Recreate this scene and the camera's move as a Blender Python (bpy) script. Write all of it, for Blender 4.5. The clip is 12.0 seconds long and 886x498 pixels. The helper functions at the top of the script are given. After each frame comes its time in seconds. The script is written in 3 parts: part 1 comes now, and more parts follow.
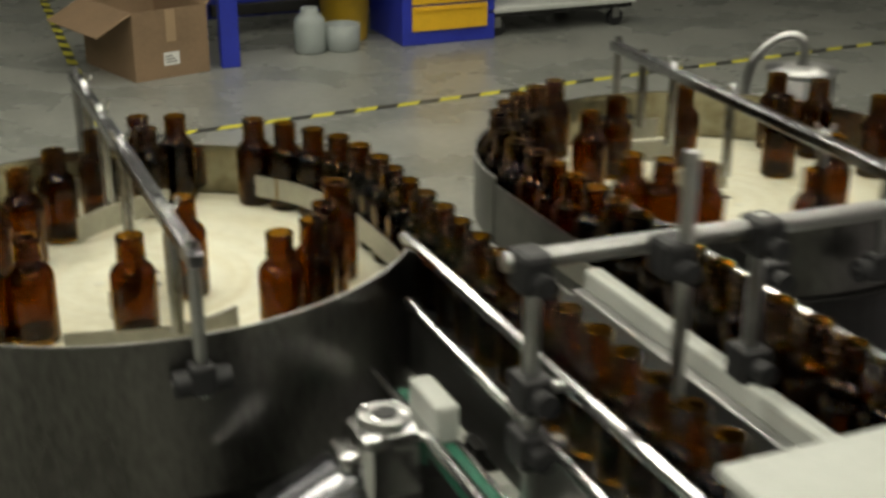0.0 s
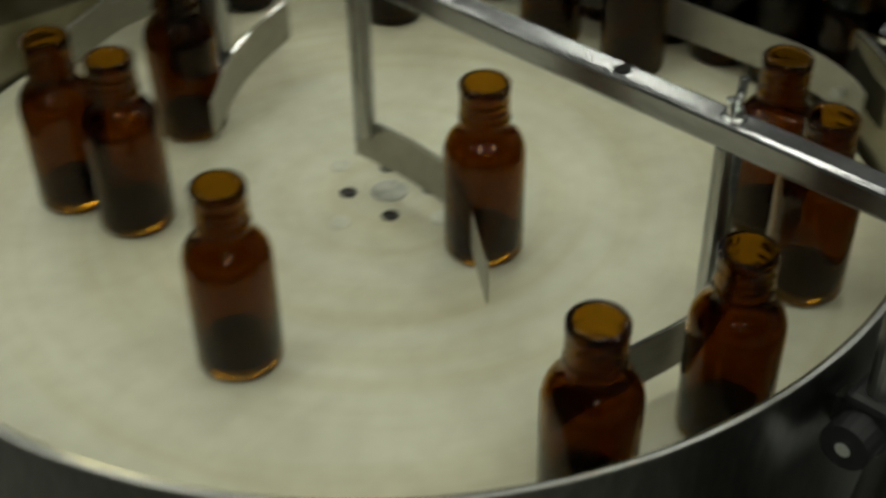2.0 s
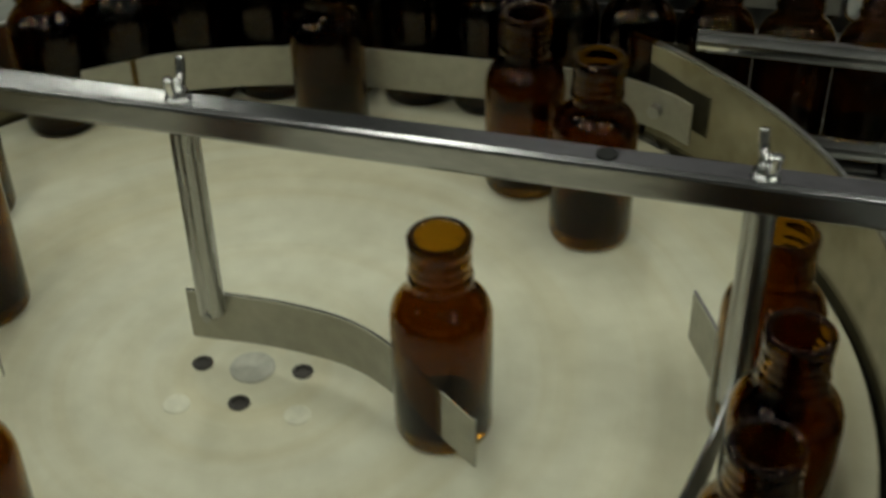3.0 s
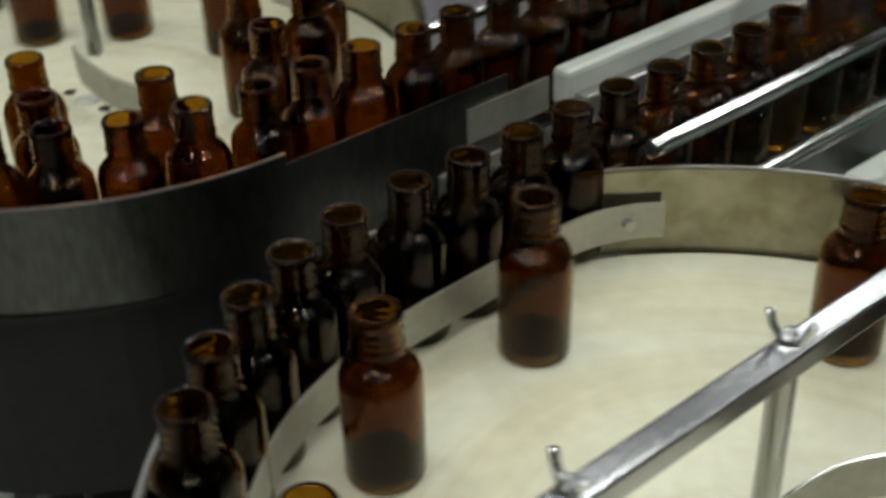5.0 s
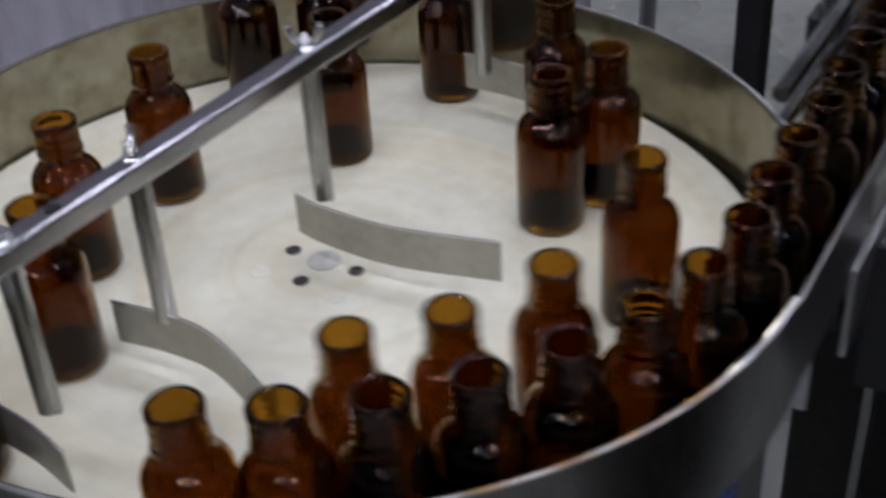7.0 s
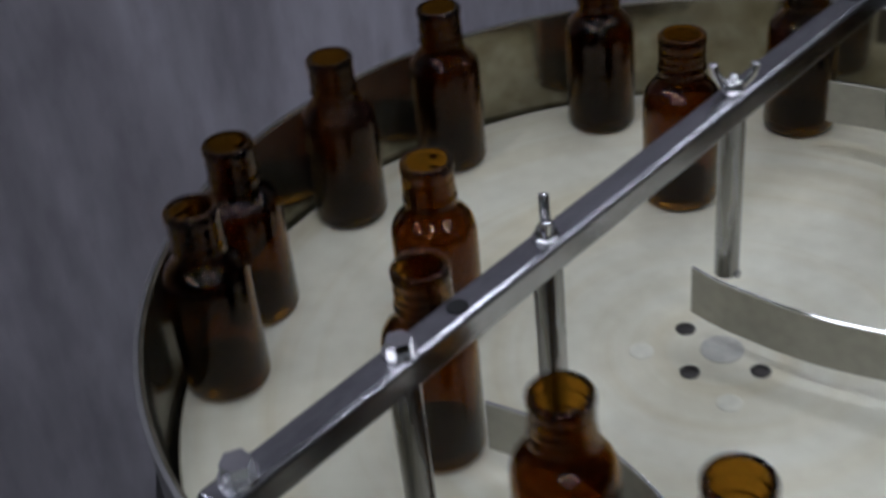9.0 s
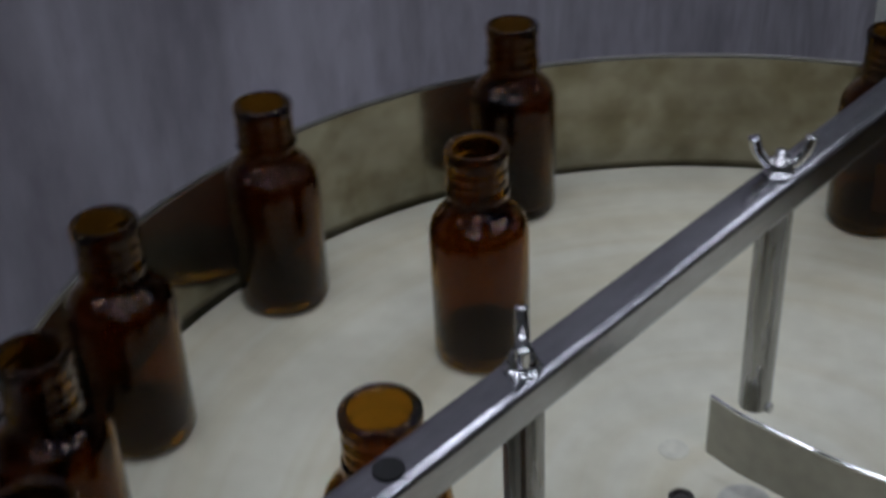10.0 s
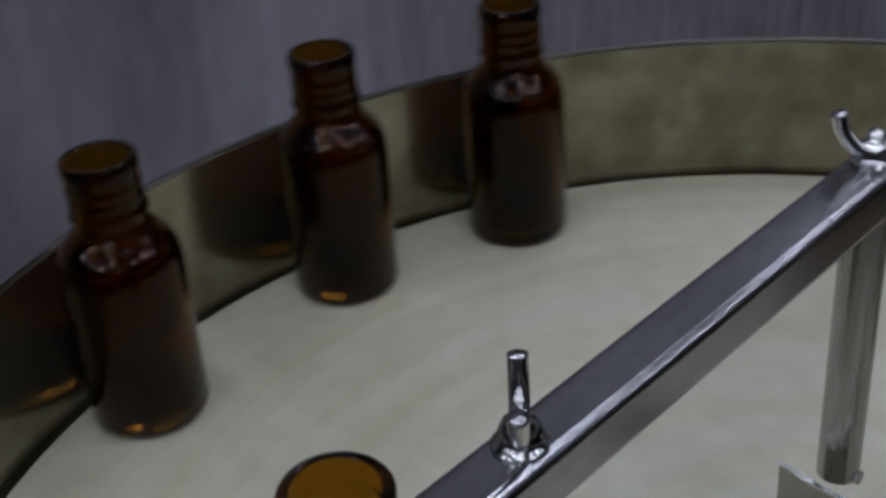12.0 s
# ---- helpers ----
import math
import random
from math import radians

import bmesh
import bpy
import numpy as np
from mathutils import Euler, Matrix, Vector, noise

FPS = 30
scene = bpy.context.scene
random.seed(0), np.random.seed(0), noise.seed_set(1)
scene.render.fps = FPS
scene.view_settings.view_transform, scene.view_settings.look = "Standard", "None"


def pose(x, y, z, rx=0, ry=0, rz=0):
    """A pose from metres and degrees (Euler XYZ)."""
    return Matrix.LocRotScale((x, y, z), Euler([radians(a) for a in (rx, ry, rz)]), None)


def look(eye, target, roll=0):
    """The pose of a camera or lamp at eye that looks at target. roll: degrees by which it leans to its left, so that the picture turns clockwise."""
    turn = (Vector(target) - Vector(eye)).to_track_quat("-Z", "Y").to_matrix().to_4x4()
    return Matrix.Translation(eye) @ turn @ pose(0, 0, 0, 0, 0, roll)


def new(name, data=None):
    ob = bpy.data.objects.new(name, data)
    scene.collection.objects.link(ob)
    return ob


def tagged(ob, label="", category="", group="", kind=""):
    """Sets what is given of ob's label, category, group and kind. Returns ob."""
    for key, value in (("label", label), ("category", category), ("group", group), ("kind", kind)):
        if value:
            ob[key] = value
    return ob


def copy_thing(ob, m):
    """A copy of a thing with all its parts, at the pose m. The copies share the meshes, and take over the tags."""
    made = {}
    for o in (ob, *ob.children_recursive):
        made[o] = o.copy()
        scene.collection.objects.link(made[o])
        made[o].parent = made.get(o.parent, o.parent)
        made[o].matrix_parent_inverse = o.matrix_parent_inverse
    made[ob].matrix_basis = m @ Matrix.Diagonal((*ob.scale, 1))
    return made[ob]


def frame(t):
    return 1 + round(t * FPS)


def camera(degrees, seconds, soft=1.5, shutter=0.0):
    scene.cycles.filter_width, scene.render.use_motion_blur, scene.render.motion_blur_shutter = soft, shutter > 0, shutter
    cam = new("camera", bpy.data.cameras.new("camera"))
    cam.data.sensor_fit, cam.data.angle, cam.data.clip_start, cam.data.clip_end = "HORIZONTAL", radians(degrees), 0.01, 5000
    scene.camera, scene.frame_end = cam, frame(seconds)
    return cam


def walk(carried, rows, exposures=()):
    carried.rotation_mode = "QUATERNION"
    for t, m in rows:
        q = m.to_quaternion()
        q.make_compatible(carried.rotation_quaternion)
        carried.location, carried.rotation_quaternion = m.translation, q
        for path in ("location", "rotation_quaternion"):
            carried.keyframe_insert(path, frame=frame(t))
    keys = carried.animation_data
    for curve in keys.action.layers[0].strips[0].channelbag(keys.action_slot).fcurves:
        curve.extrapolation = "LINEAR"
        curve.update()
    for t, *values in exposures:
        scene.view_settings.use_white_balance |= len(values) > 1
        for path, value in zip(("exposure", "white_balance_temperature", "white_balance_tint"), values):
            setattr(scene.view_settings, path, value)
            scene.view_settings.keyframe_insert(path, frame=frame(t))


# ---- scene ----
cam = camera(37.5, 12.0, soft=3.1, shutter=0.6)


def aim(t, x, y, z, heading, tilt, lean):
    """A row of the path from the eye, the compass heading, the tilt and the lean."""
    h, p = radians(heading), radians(tilt)
    way = Vector((math.cos(h) * math.cos(p), math.sin(h) * math.cos(p), math.sin(p)))
    eye = Vector((x, y, z))
    return t, look(eye, eye + way, lean)


PATH = [
    (0.0, 1.3686, -0.2115, 1.4645, 157.18, -21.26, -0.05),
    (0.5, 1.1088, -0.2672, 1.4557, 157.24, -22.11, -0.86),
    (1.0, 0.8856, -0.3144, 1.4276, 155.95, -23.61, -0.07),
    (1.5, 0.6361, -0.3801, 1.3992, 150.57, -36.78, 0.64),
    (2.0, 0.4773, -0.4556, 1.3763, 134.33, -38.06, -0.95),
    (2.5, 0.3378, -0.4644, 1.3508, 117.92, -37.24, -0.34),
    (3.0, 0.2162, -0.4468, 1.3448, 105.98, -37.10, -1.25),
    (3.5, 0.0868, -0.4439, 1.3607, 96.51, -38.38, -2.17),
    (3.7, 0.0103, -0.4613, 1.3666, 91.49, -36.14, -3.55),
    (4.5, -0.2700, -0.3600, 1.3900, 67.00, -34.50, -3.80),
    (5.3, -0.5258, -0.1786, 1.4132, 41.95, -32.47, -1.93),
    (5.5, -0.5700, -0.1165, 1.4157, 38.50, -33.20, -2.84),
    (6.0, -0.6021, 0.0279, 1.4201, 34.06, -34.72, -2.83),
    (6.5, -0.5620, 0.1539, 1.4110, 34.43, -34.52, -4.69),
    (6.7, -0.5741, 0.2199, 1.3962, 32.14, -33.79, -3.31),
    (8.3, -0.5364, 0.4359, 1.3933, 31.75, -37.89, -7.16),
    (8.5, -0.5437, 0.4394, 1.3882, 34.42, -35.93, -8.46),
    (9.0, -0.5031, 0.5026, 1.3580, 40.73, -34.55, -6.33),
    (9.5, -0.4376, 0.5448, 1.3169, 38.89, -33.79, -4.10),
    (10.0, -0.3848, 0.5845, 1.2856, 39.51, -32.27, -2.84),
    (10.5, -0.3272, 0.6244, 1.2432, 40.58, -32.07, -3.26),
    (11.0, -0.2971, 0.6409, 1.2178, 40.55, -28.66, -3.70),
    (11.5, -0.2962, 0.6402, 1.2167, 39.93, -29.91, -3.85),
    (12.0, -0.2949, 0.6412, 1.2143, 40.61, -30.64, -4.38),
]
walk(cam, [aim(*row) for row in PATH], exposures=[
    (0.0, 0.04, 6950, 6), (1.0, -0.24, 6800, 1), (1.5, -0.98, 6650, -1), (2.0, -1.12, 6650, -2), (3.7, -1.0, 6550, -1), (5.3, -0.12, 6000, 7),
    (6.0, 0.02, 5750, 16), (6.7, -0.12, 5500, 26), (8.3, -1.02, 5400, 20), (9.0, -0.92, 5400, 20), (10.0, -1.15, 5400, 20), (11.0, -1.32, 5350, 20), (12.0, -1.4, 5350, 20)])

# ---- light: fluorescent tubes under a factory ceiling ----
world = bpy.data.worlds.new("world")
world.use_nodes = True
world.node_tree.nodes["Background"].inputs[0].default_value = (0.55, 0.6, 0.62, 1)
world.node_tree.nodes["Background"].inputs[1].default_value = 0.06
scene.world = world
TUBES = [(tx, ty) for tx in (-3.6, -2.0, -0.4, 1.2, 2.8) for ty in (-2.3, -0.55, 1.2, 2.95)]
CEIL = 3.4
for tx, ty in TUBES:
    data = bpy.data.lights.new("tube_light", "AREA")
    data.shape, data.size, data.size_y = "RECTANGLE", 0.07, 1.22
    data.energy, data.color = 12.6, (1.0, 0.98, 0.9)
    lamp = new("tube_light", data)
    lamp.location = (tx, ty, CEIL - 0.12)


# ---- materials ----
def mat(name, base, rough=0.5, metal=0.0, var=0.12, scale=8.0, fine=90.0, bump=0.15, stretch=(1, 1, 1), tint=None):
    """A procedural surface: base colour varied at two scales, with fine relief."""
    m = bpy.data.materials.new(name)
    m.use_nodes = True
    nt = m.node_tree
    b = nt.nodes["Principled BSDF"]
    co = nt.nodes.new("ShaderNodeTexCoord")
    mp = nt.nodes.new("ShaderNodeMapping")
    mp.inputs["Scale"].default_value = stretch
    nt.links.new(co.outputs["Object"], mp.inputs[0])
    n1, n2 = nt.nodes.new("ShaderNodeTexNoise"), nt.nodes.new("ShaderNodeTexNoise")
    for n, s, d in ((n1, scale, 4), (n2, fine, 3)):
        n.inputs["Scale"].default_value, n.inputs["Detail"].default_value = s, d
        nt.links.new(mp.outputs[0], n.inputs[0])
    mix = nt.nodes.new("ShaderNodeMath")
    mix.operation = "MULTIPLY_ADD"
    mix.inputs[1].default_value = 0.65
    half = nt.nodes.new("ShaderNodeMath")
    half.operation = "MULTIPLY"
    half.inputs[1].default_value = 0.35
    nt.links.new(n2.outputs[0], half.inputs[0])
    nt.links.new(n1.outputs[0], mix.inputs[0])
    nt.links.new(half.outputs[0], mix.inputs[2])
    ramp = nt.nodes.new("ShaderNodeValToRGB")
    lo = tint or [c * (1 - 2.2 * var) for c in base]
    hi = [min(1, c * (1 + 1.6 * var)) for c in base]
    ramp.color_ramp.elements[0].position, ramp.color_ramp.elements[1].position = 0.28, 0.72
    ramp.color_ramp.elements[0].color, ramp.color_ramp.elements[1].color = (*lo, 1), (*hi, 1)
    nt.links.new(mix.outputs[0], ramp.inputs[0])
    nt.links.new(ramp.outputs[0], b.inputs["Base Color"])
    rr = nt.nodes.new("ShaderNodeMapRange")
    rr.inputs[3].default_value, rr.inputs[4].default_value = max(0.03, rough - 0.1), min(1, rough + 0.12)
    nt.links.new(n1.outputs[0], rr.inputs[0])
    nt.links.new(rr.outputs[0], b.inputs["Roughness"])
    b.inputs["Metallic"].default_value = metal
    if bump:
        bp = nt.nodes.new("ShaderNodeBump")
        bp.inputs["Strength"].default_value, bp.inputs["Distance"].default_value = bump, 0.001
        nt.links.new(n2.outputs[0], bp.inputs["Height"])
        nt.links.new(bp.outputs[0], b.inputs["Normal"])
    return m


def glass(name, colour, rough=0.02, relief=0.05, clear=1.0):
    """Clear tinted glass: what passes a wall is tinted, what it mirrors is not."""
    m = bpy.data.materials.new(name)
    m.use_nodes = True
    nt = m.node_tree
    b = nt.nodes["Principled BSDF"]
    b.inputs["Base Color"].default_value, b.inputs["Roughness"].default_value, b.inputs["IOR"].default_value = (*colour, 1), rough, 1.29
    b.inputs["Transmission Weight"].default_value = clear
    n = nt.nodes.new("ShaderNodeTexNoise")
    n.inputs["Scale"].default_value = 45
    co = nt.nodes.new("ShaderNodeTexCoord")
    nt.links.new(co.outputs["Object"], n.inputs[0])
    bp = nt.nodes.new("ShaderNodeBump")
    bp.inputs["Strength"].default_value, bp.inputs["Distance"].default_value = relief, 0.001
    nt.links.new(n.outputs[0], bp.inputs["Height"])
    nt.links.new(bp.outputs[0], b.inputs["Normal"])
    return m


M_AMBER = glass("amber_glass", (0.275, 0.125, 0.008))
M_BASE = glass("thick_amber_glass", (0.075, 0.03, 0.004))
M_CLEAR = glass("clear_jar_glass", (0.6, 0.65, 0.63), 0.12, 0.05, 0.55)
M_DISC = mat("white_plastic_disc", (0.66, 0.65, 0.52), 0.42, 0, 0.07, 9, 70, 0.08, tint=(0.56, 0.54, 0.41))
M_SKIRT = mat("dull_sheet_steel", (0.165, 0.16, 0.15), 0.3, 1, 0.26, 6, 110, 0.08, (1.4, 1.4, 0.5))
M_PLUG = mat("pale_plug", (0.64, 0.628, 0.505), 0.4, 0, 0.1, 60, 200, 0.1)
M_HUB = mat("worn_grey_cap", (0.47, 0.465, 0.4), 0.5, 0, 0.15, 60, 200, 0.2)
M_STEEL = mat("brushed_steel", (0.46, 0.46, 0.45), 0.33, 1, 0.12, 6, 160, 0.12, (1, 1, 6))
M_RIM = mat("stained_steel_rim", (0.33, 0.31, 0.235), 0.08, 0.9, 0.14, 16, 70, 0.05, tint=(0.22, 0.2, 0.145))
M_STRIP = mat("guide_strip_steel", (0.4, 0.39, 0.33), 0.46, 0.75, 0.12, 14, 120, 0.1)
M_ROD = mat("turned_rod", (0.42, 0.42, 0.41), 0.26, 1, 0.16, 30, 160, 0.06, (3, 3, 0.3))
M_CHROME = mat("chrome", (0.72, 0.72, 0.72), 0.14, 1, 0.06, 12, 90, 0.05)
M_ALU = mat("aluminium_bar", (0.42, 0.42, 0.44), 0.2, 1, 0.16, 9, 160, 0.035, (0.6, 1.6, 1.6))
M_SCREW = mat("dark_screw", (0.06, 0.055, 0.05), 0.45, 0.6, 0.2)
M_HOLE = mat("hole_shadow", (0.008, 0.008, 0.008), 0.9, 0, 0.1)
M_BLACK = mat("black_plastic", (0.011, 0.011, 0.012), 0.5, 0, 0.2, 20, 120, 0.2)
M_WHITE = mat("white_guide_plastic", (0.43, 0.445, 0.41), 0.38, 0, 0.05, 6, 80, 0.06)
M_FLOOR = mat("polished_concrete", (0.265, 0.268, 0.24), 0.27, 0, 0.2, 2.6, 24, 0.12, tint=(0.17, 0.178, 0.16))
M_CARD = mat("cardboard", (0.235, 0.155, 0.09), 0.75, 0, 0.1, 5, 60, 0.2)
M_PAPER = mat("paper", (0.75, 0.75, 0.72), 0.7, 0, 0.04)
M_TAPE = mat("packing_tape", (0.36, 0.25, 0.15), 0.3, 0, 0.06)
M_YELLOW = mat("yellow_tape", (0.68, 0.62, 0.06), 0.55, 0, 0.15, 12, 60, 0.1)
M_TBLACK = mat("black_tape", (0.035, 0.035, 0.03), 0.5, 0, 0.2, 12, 60, 0.1)
M_BLUE = mat("blue_enamel", (0.02, 0.035, 0.38), 0.38, 0, 0.12, 4, 60, 0.1)
M_DRAWER = mat("yellow_enamel", (0.72, 0.42, 0.02), 0.4, 0, 0.08, 4, 60, 0.08)
M_BUCKET = mat("yellow_plastic", (0.6, 0.38, 0.03), 0.45, 0, 0.1)
M_CLOTH = mat("grey_plastic_sheet", (0.53, 0.51, 0.55), 0.55, 0, 0.16, 2.2, 24, 0.35, (1.6, 1, 0.35))
M_WALL = mat("painted_wall", (0.5, 0.51, 0.48), 0.8, 0, 0.06, 1.2, 30, 0.15)
M_CEIL = mat("ceiling_panels", (0.12, 0.12, 0.12), 0.85, 0, 0.05, 1.5, 30, 0.15)
M_GREEN = mat("green_belt", (0.02, 0.13, 0.08), 0.5, 0, 0.12)
M_DARK = mat("dark_steel", (0.045, 0.044, 0.042), 0.45, 0.8, 0.15, 7, 80, 0.15)
M_CHAIN = mat("steel_chain_plate", (0.2, 0.2, 0.19), 0.38, 1, 0.15, 30, 150, 0.2)
M_CAP = mat("blue_plastic", (0.015, 0.04, 0.3), 0.4, 0, 0.1)
M_LIQUID = mat("pale_granules", (0.5, 0.48, 0.42), 0.7, 0, 0.2, 30, 90, 0.4)
M_SHEET = mat("white_sheet", (0.86, 0.88, 0.9), 0.5, 0, 0.05)
M_GLOW = bpy.data.materials.new("tube_glow")
M_GLOW.use_nodes = True
M_GLOW.node_tree.nodes["Principled BSDF"].inputs["Emission Color"].default_value = (1, 0.98, 0.9, 1)
M_GLOW.node_tree.nodes["Principled BSDF"].inputs["Emission Strength"].default_value = 14


def overlay(m, low, scale, stretch=None):
    """Multiplies a surface's colour by streaks: round the object's axis, or stretched along it."""
    nt = m.node_tree
    b = nt.nodes["Principled BSDF"]
    old = b.inputs["Base Color"].links[0].from_socket
    co = nt.nodes.new("ShaderNodeTexCoord")
    n = nt.nodes.new("ShaderNodeTexNoise")
    n.inputs["Scale"].default_value, n.inputs["Detail"].default_value = scale, 5
    if stretch:
        mp = nt.nodes.new("ShaderNodeMapping")
        mp.inputs["Scale"].default_value = stretch
        nt.links.new(co.outputs["Object"], mp.inputs[0])
        nt.links.new(mp.outputs[0], n.inputs[0])
    else:
        flat = nt.nodes.new("ShaderNodeVectorMath")
        flat.operation = "MULTIPLY"
        flat.inputs[1].default_value = (1, 1, 0)
        size = nt.nodes.new("ShaderNodeVectorMath")
        size.operation = "LENGTH"
        wide = nt.nodes.new("ShaderNodeVectorMath")
        wide.operation = "SCALE"
        wide.inputs["Scale"].default_value = 0.06
        xyz = nt.nodes.new("ShaderNodeCombineXYZ")
        add = nt.nodes.new("ShaderNodeVectorMath")
        nt.links.new(co.outputs["Object"], flat.inputs[0])
        nt.links.new(flat.outputs[0], size.inputs[0])
        nt.links.new(size.outputs["Value"], xyz.inputs[2])
        nt.links.new(flat.outputs[0], wide.inputs[0])
        nt.links.new(wide.outputs[0], add.inputs[0])
        nt.links.new(xyz.outputs[0], add.inputs[1])
        nt.links.new(add.outputs[0], n.inputs[0])
    ramp = nt.nodes.new("ShaderNodeValToRGB")
    ramp.color_ramp.elements[0].position, ramp.color_ramp.elements[1].position = 0.34, 0.56
    ramp.color_ramp.elements[0].color, ramp.color_ramp.elements[1].color = (*low, 1), (1, 1, 1, 1)
    nt.links.new(n.outputs[0], ramp.inputs[0])
    mix = nt.nodes.new("ShaderNodeMix")
    mix.data_type, mix.blend_type = "RGBA", "MULTIPLY"
    mix.inputs[0].default_value = 1
    nt.links.new(old, mix.inputs[6])
    nt.links.new(ramp.outputs[0], mix.inputs[7])
    nt.links.new(mix.outputs[2], b.inputs["Base Color"])


overlay(M_DISC, (0.9, 0.86, 0.77), 42)
overlay(M_CLOTH, (0.8, 0.79, 0.79), 7, (1.2, 1, 0.5))
overlay(M_CLOTH, (0.86, 0.85, 0.86), 24, (1.6, 1, 0.8))
overlay(M_RIM, (0.72, 0.68, 0.58), 26)
overlay(M_RIM, (0.66, 0.64, 0.55), 34, (1, 1, 1))
overlay(M_ALU, (0.78, 0.78, 0.78), 40, (0.25, 2, 2))

# ---- mesh helpers ----
def part(name, bm, material, parent=None, label="", smooth=False):
    me = bpy.data.meshes.new(name)
    bm.to_mesh(me)
    bm.free()
    me.materials.append(material)
    if smooth:
        me.polygons.foreach_set("use_smooth", [True] * len(me.polygons))
    ob = new(name, me)
    if parent:
        ob.parent = parent
    if label:
        ob["label"] = label
    return ob


def thing(name, label, category, at=(0, 0, 0), group="", kind=""):
    ob = new(name)
    ob.location = at
    return tagged(ob, label, category, group, kind)


def add_box(bm, lo, hi, bevel=0.0, m=None):
    size, mid = Vector(hi) - Vector(lo), (Vector(hi) + Vector(lo)) / 2
    r = bmesh.ops.create_cube(bm, size=1, matrix=Matrix.Translation(mid) @ Matrix.Diagonal((*size, 1)))
    vs = r["verts"]
    if bevel:
        es = list({e for v in vs for e in v.link_edges})
        out = bmesh.ops.bevel(bm, geom=es, offset=bevel, segments=2, affect="EDGES", profile=0.5)
        vs = list({v for f in out["faces"] for v in f.verts} | {v for v in vs if v.is_valid})
    if m is not None:
        bmesh.ops.transform(bm, matrix=m, verts=vs)
    return bm


def box(lo, hi, bevel=0.0, m=None):
    return add_box(bmesh.new(), lo, hi, bevel, m)


def add_rod(bm, a, b, r, seg=16, r2=None):
    a, b = Vector(a), Vector(b)
    d = b - a
    m = Matrix.Translation((a + b) / 2) @ d.to_track_quat("Z", "Y").to_matrix().to_4x4()
    bmesh.ops.create_cone(bm, cap_ends=True, segments=seg, radius1=r, radius2=r if r2 is None else r2, depth=d.length, matrix=m)
    return bm


def rod(a, b, r, seg=16, r2=None):
    return add_rod(bmesh.new(), a, b, r, seg, r2)


def lathe(profile, seg=28, at=(0, 0, 0), bm=None):
    """A turned form from (radius, height) pairs; a radius of 0 closes it."""
    bm = bm or bmesh.new()
    rings = []
    for r, z in profile:
        if r < 1e-6:
            rings.append([bm.verts.new((at[0], at[1], at[2] + z))])
        else:
            rings.append([bm.verts.new((at[0] + r * math.cos(a), at[1] + r * math.sin(a), at[2] + z)) for a in (2 * math.pi * k / seg for k in range(seg))])
    for p, q in zip(rings, rings[1:]):
        for k in range(seg):
            j = (k + 1) % seg
            if len(p) == 1 and len(q) == 1:
                continue
            if len(p) == 1:
                bm.faces.new((p[0], q[j], q[k]))
            elif len(q) == 1:
                bm.faces.new((p[k], p[j], q[0]))
            else:
                bm.faces.new((p[k], p[j], q[j], q[k]))
    return bm


def tube(points, r, seg=16):
    """A smooth round pipe along points in space."""
    bm = bmesh.new()
    pts = [Vector(q) for q in spline(points)]
    rings = []
    for k, p in enumerate(pts):
        d = (pts[min(k + 1, len(pts) - 1)] - pts[max(k - 1, 0)]).normalized()
        u = d.cross(Vector((0.55, -0.83, 0.1))).normalized()
        v = d.cross(u)
        rings.append([bm.verts.new(p + r * (u * math.cos(a) + v * math.sin(a))) for a in (2 * math.pi * j / seg for j in range(seg))])
    for p, q in zip(rings, rings[1:]):
        for k in range(seg):
            bm.faces.new((p[k], p[(k + 1) % seg], q[(k + 1) % seg], q[k]))
    bm.faces.new(rings[0][::-1])
    bm.faces.new(rings[-1])
    bmesh.ops.recalc_face_normals(bm, faces=bm.faces)
    return bm


def ribbon(points, z0, z1, thick=0.0015, bm=None):
    """An upright strip of sheet metal along points in plan."""
    bm = bm or bmesh.new()
    pts = [Vector((x, y)) for x, y in points]
    left, right = [], []
    for k, p in enumerate(pts):
        d = (pts[min(k + 1, len(pts) - 1)] - pts[max(k - 1, 0)]).normalized()
        n = Vector((-d.y, d.x)) * thick / 2
        left.append(p + n)
        right.append(p - n)
    cols = [[bm.verts.new((q.x, q.y, z)) for q, z in ((a, z0), (a, z1), (b, z1), (b, z0))] for a, b in zip(left, right)]
    for p, q in zip(cols, cols[1:]):
        for k in range(4):
            j = (k + 1) % 4
            bm.faces.new((p[k], q[k], q[j], p[j]))
    bm.faces.new(cols[0])
    bm.faces.new(cols[-1][::-1])
    for p, q in zip(cols, cols[1:]):
        for k in range(4):
            bm.edges.get((p[k], q[k])).smooth = False
    for p in (cols[0], cols[-1]):
        for k in range(4):
            bm.edges.get((p[k], p[(k + 1) % 4])).smooth = False
    bmesh.ops.recalc_face_normals(bm, faces=bm.faces)
    return bm


def spline(points, n=8):
    """Points along a smooth curve through the given plan points."""
    p = [Vector(q) for q in points]
    p = [2 * p[0] - p[1], *p, 2 * p[-1] - p[-2]]
    out = []
    for k in range(1, len(p) - 2):
        for s in range(n):
            t = s / n
            a, b, c, d = p[k - 1], p[k], p[k + 1], p[k + 2]
            out.append(tuple(0.5 * ((2 * b) + (c - a) * t + (2 * a - 5 * b + 4 * c - d) * t * t + (3 * b - a - 3 * c + d) * t ** 3)))
    out.append(tuple(p[-2]))
    return out


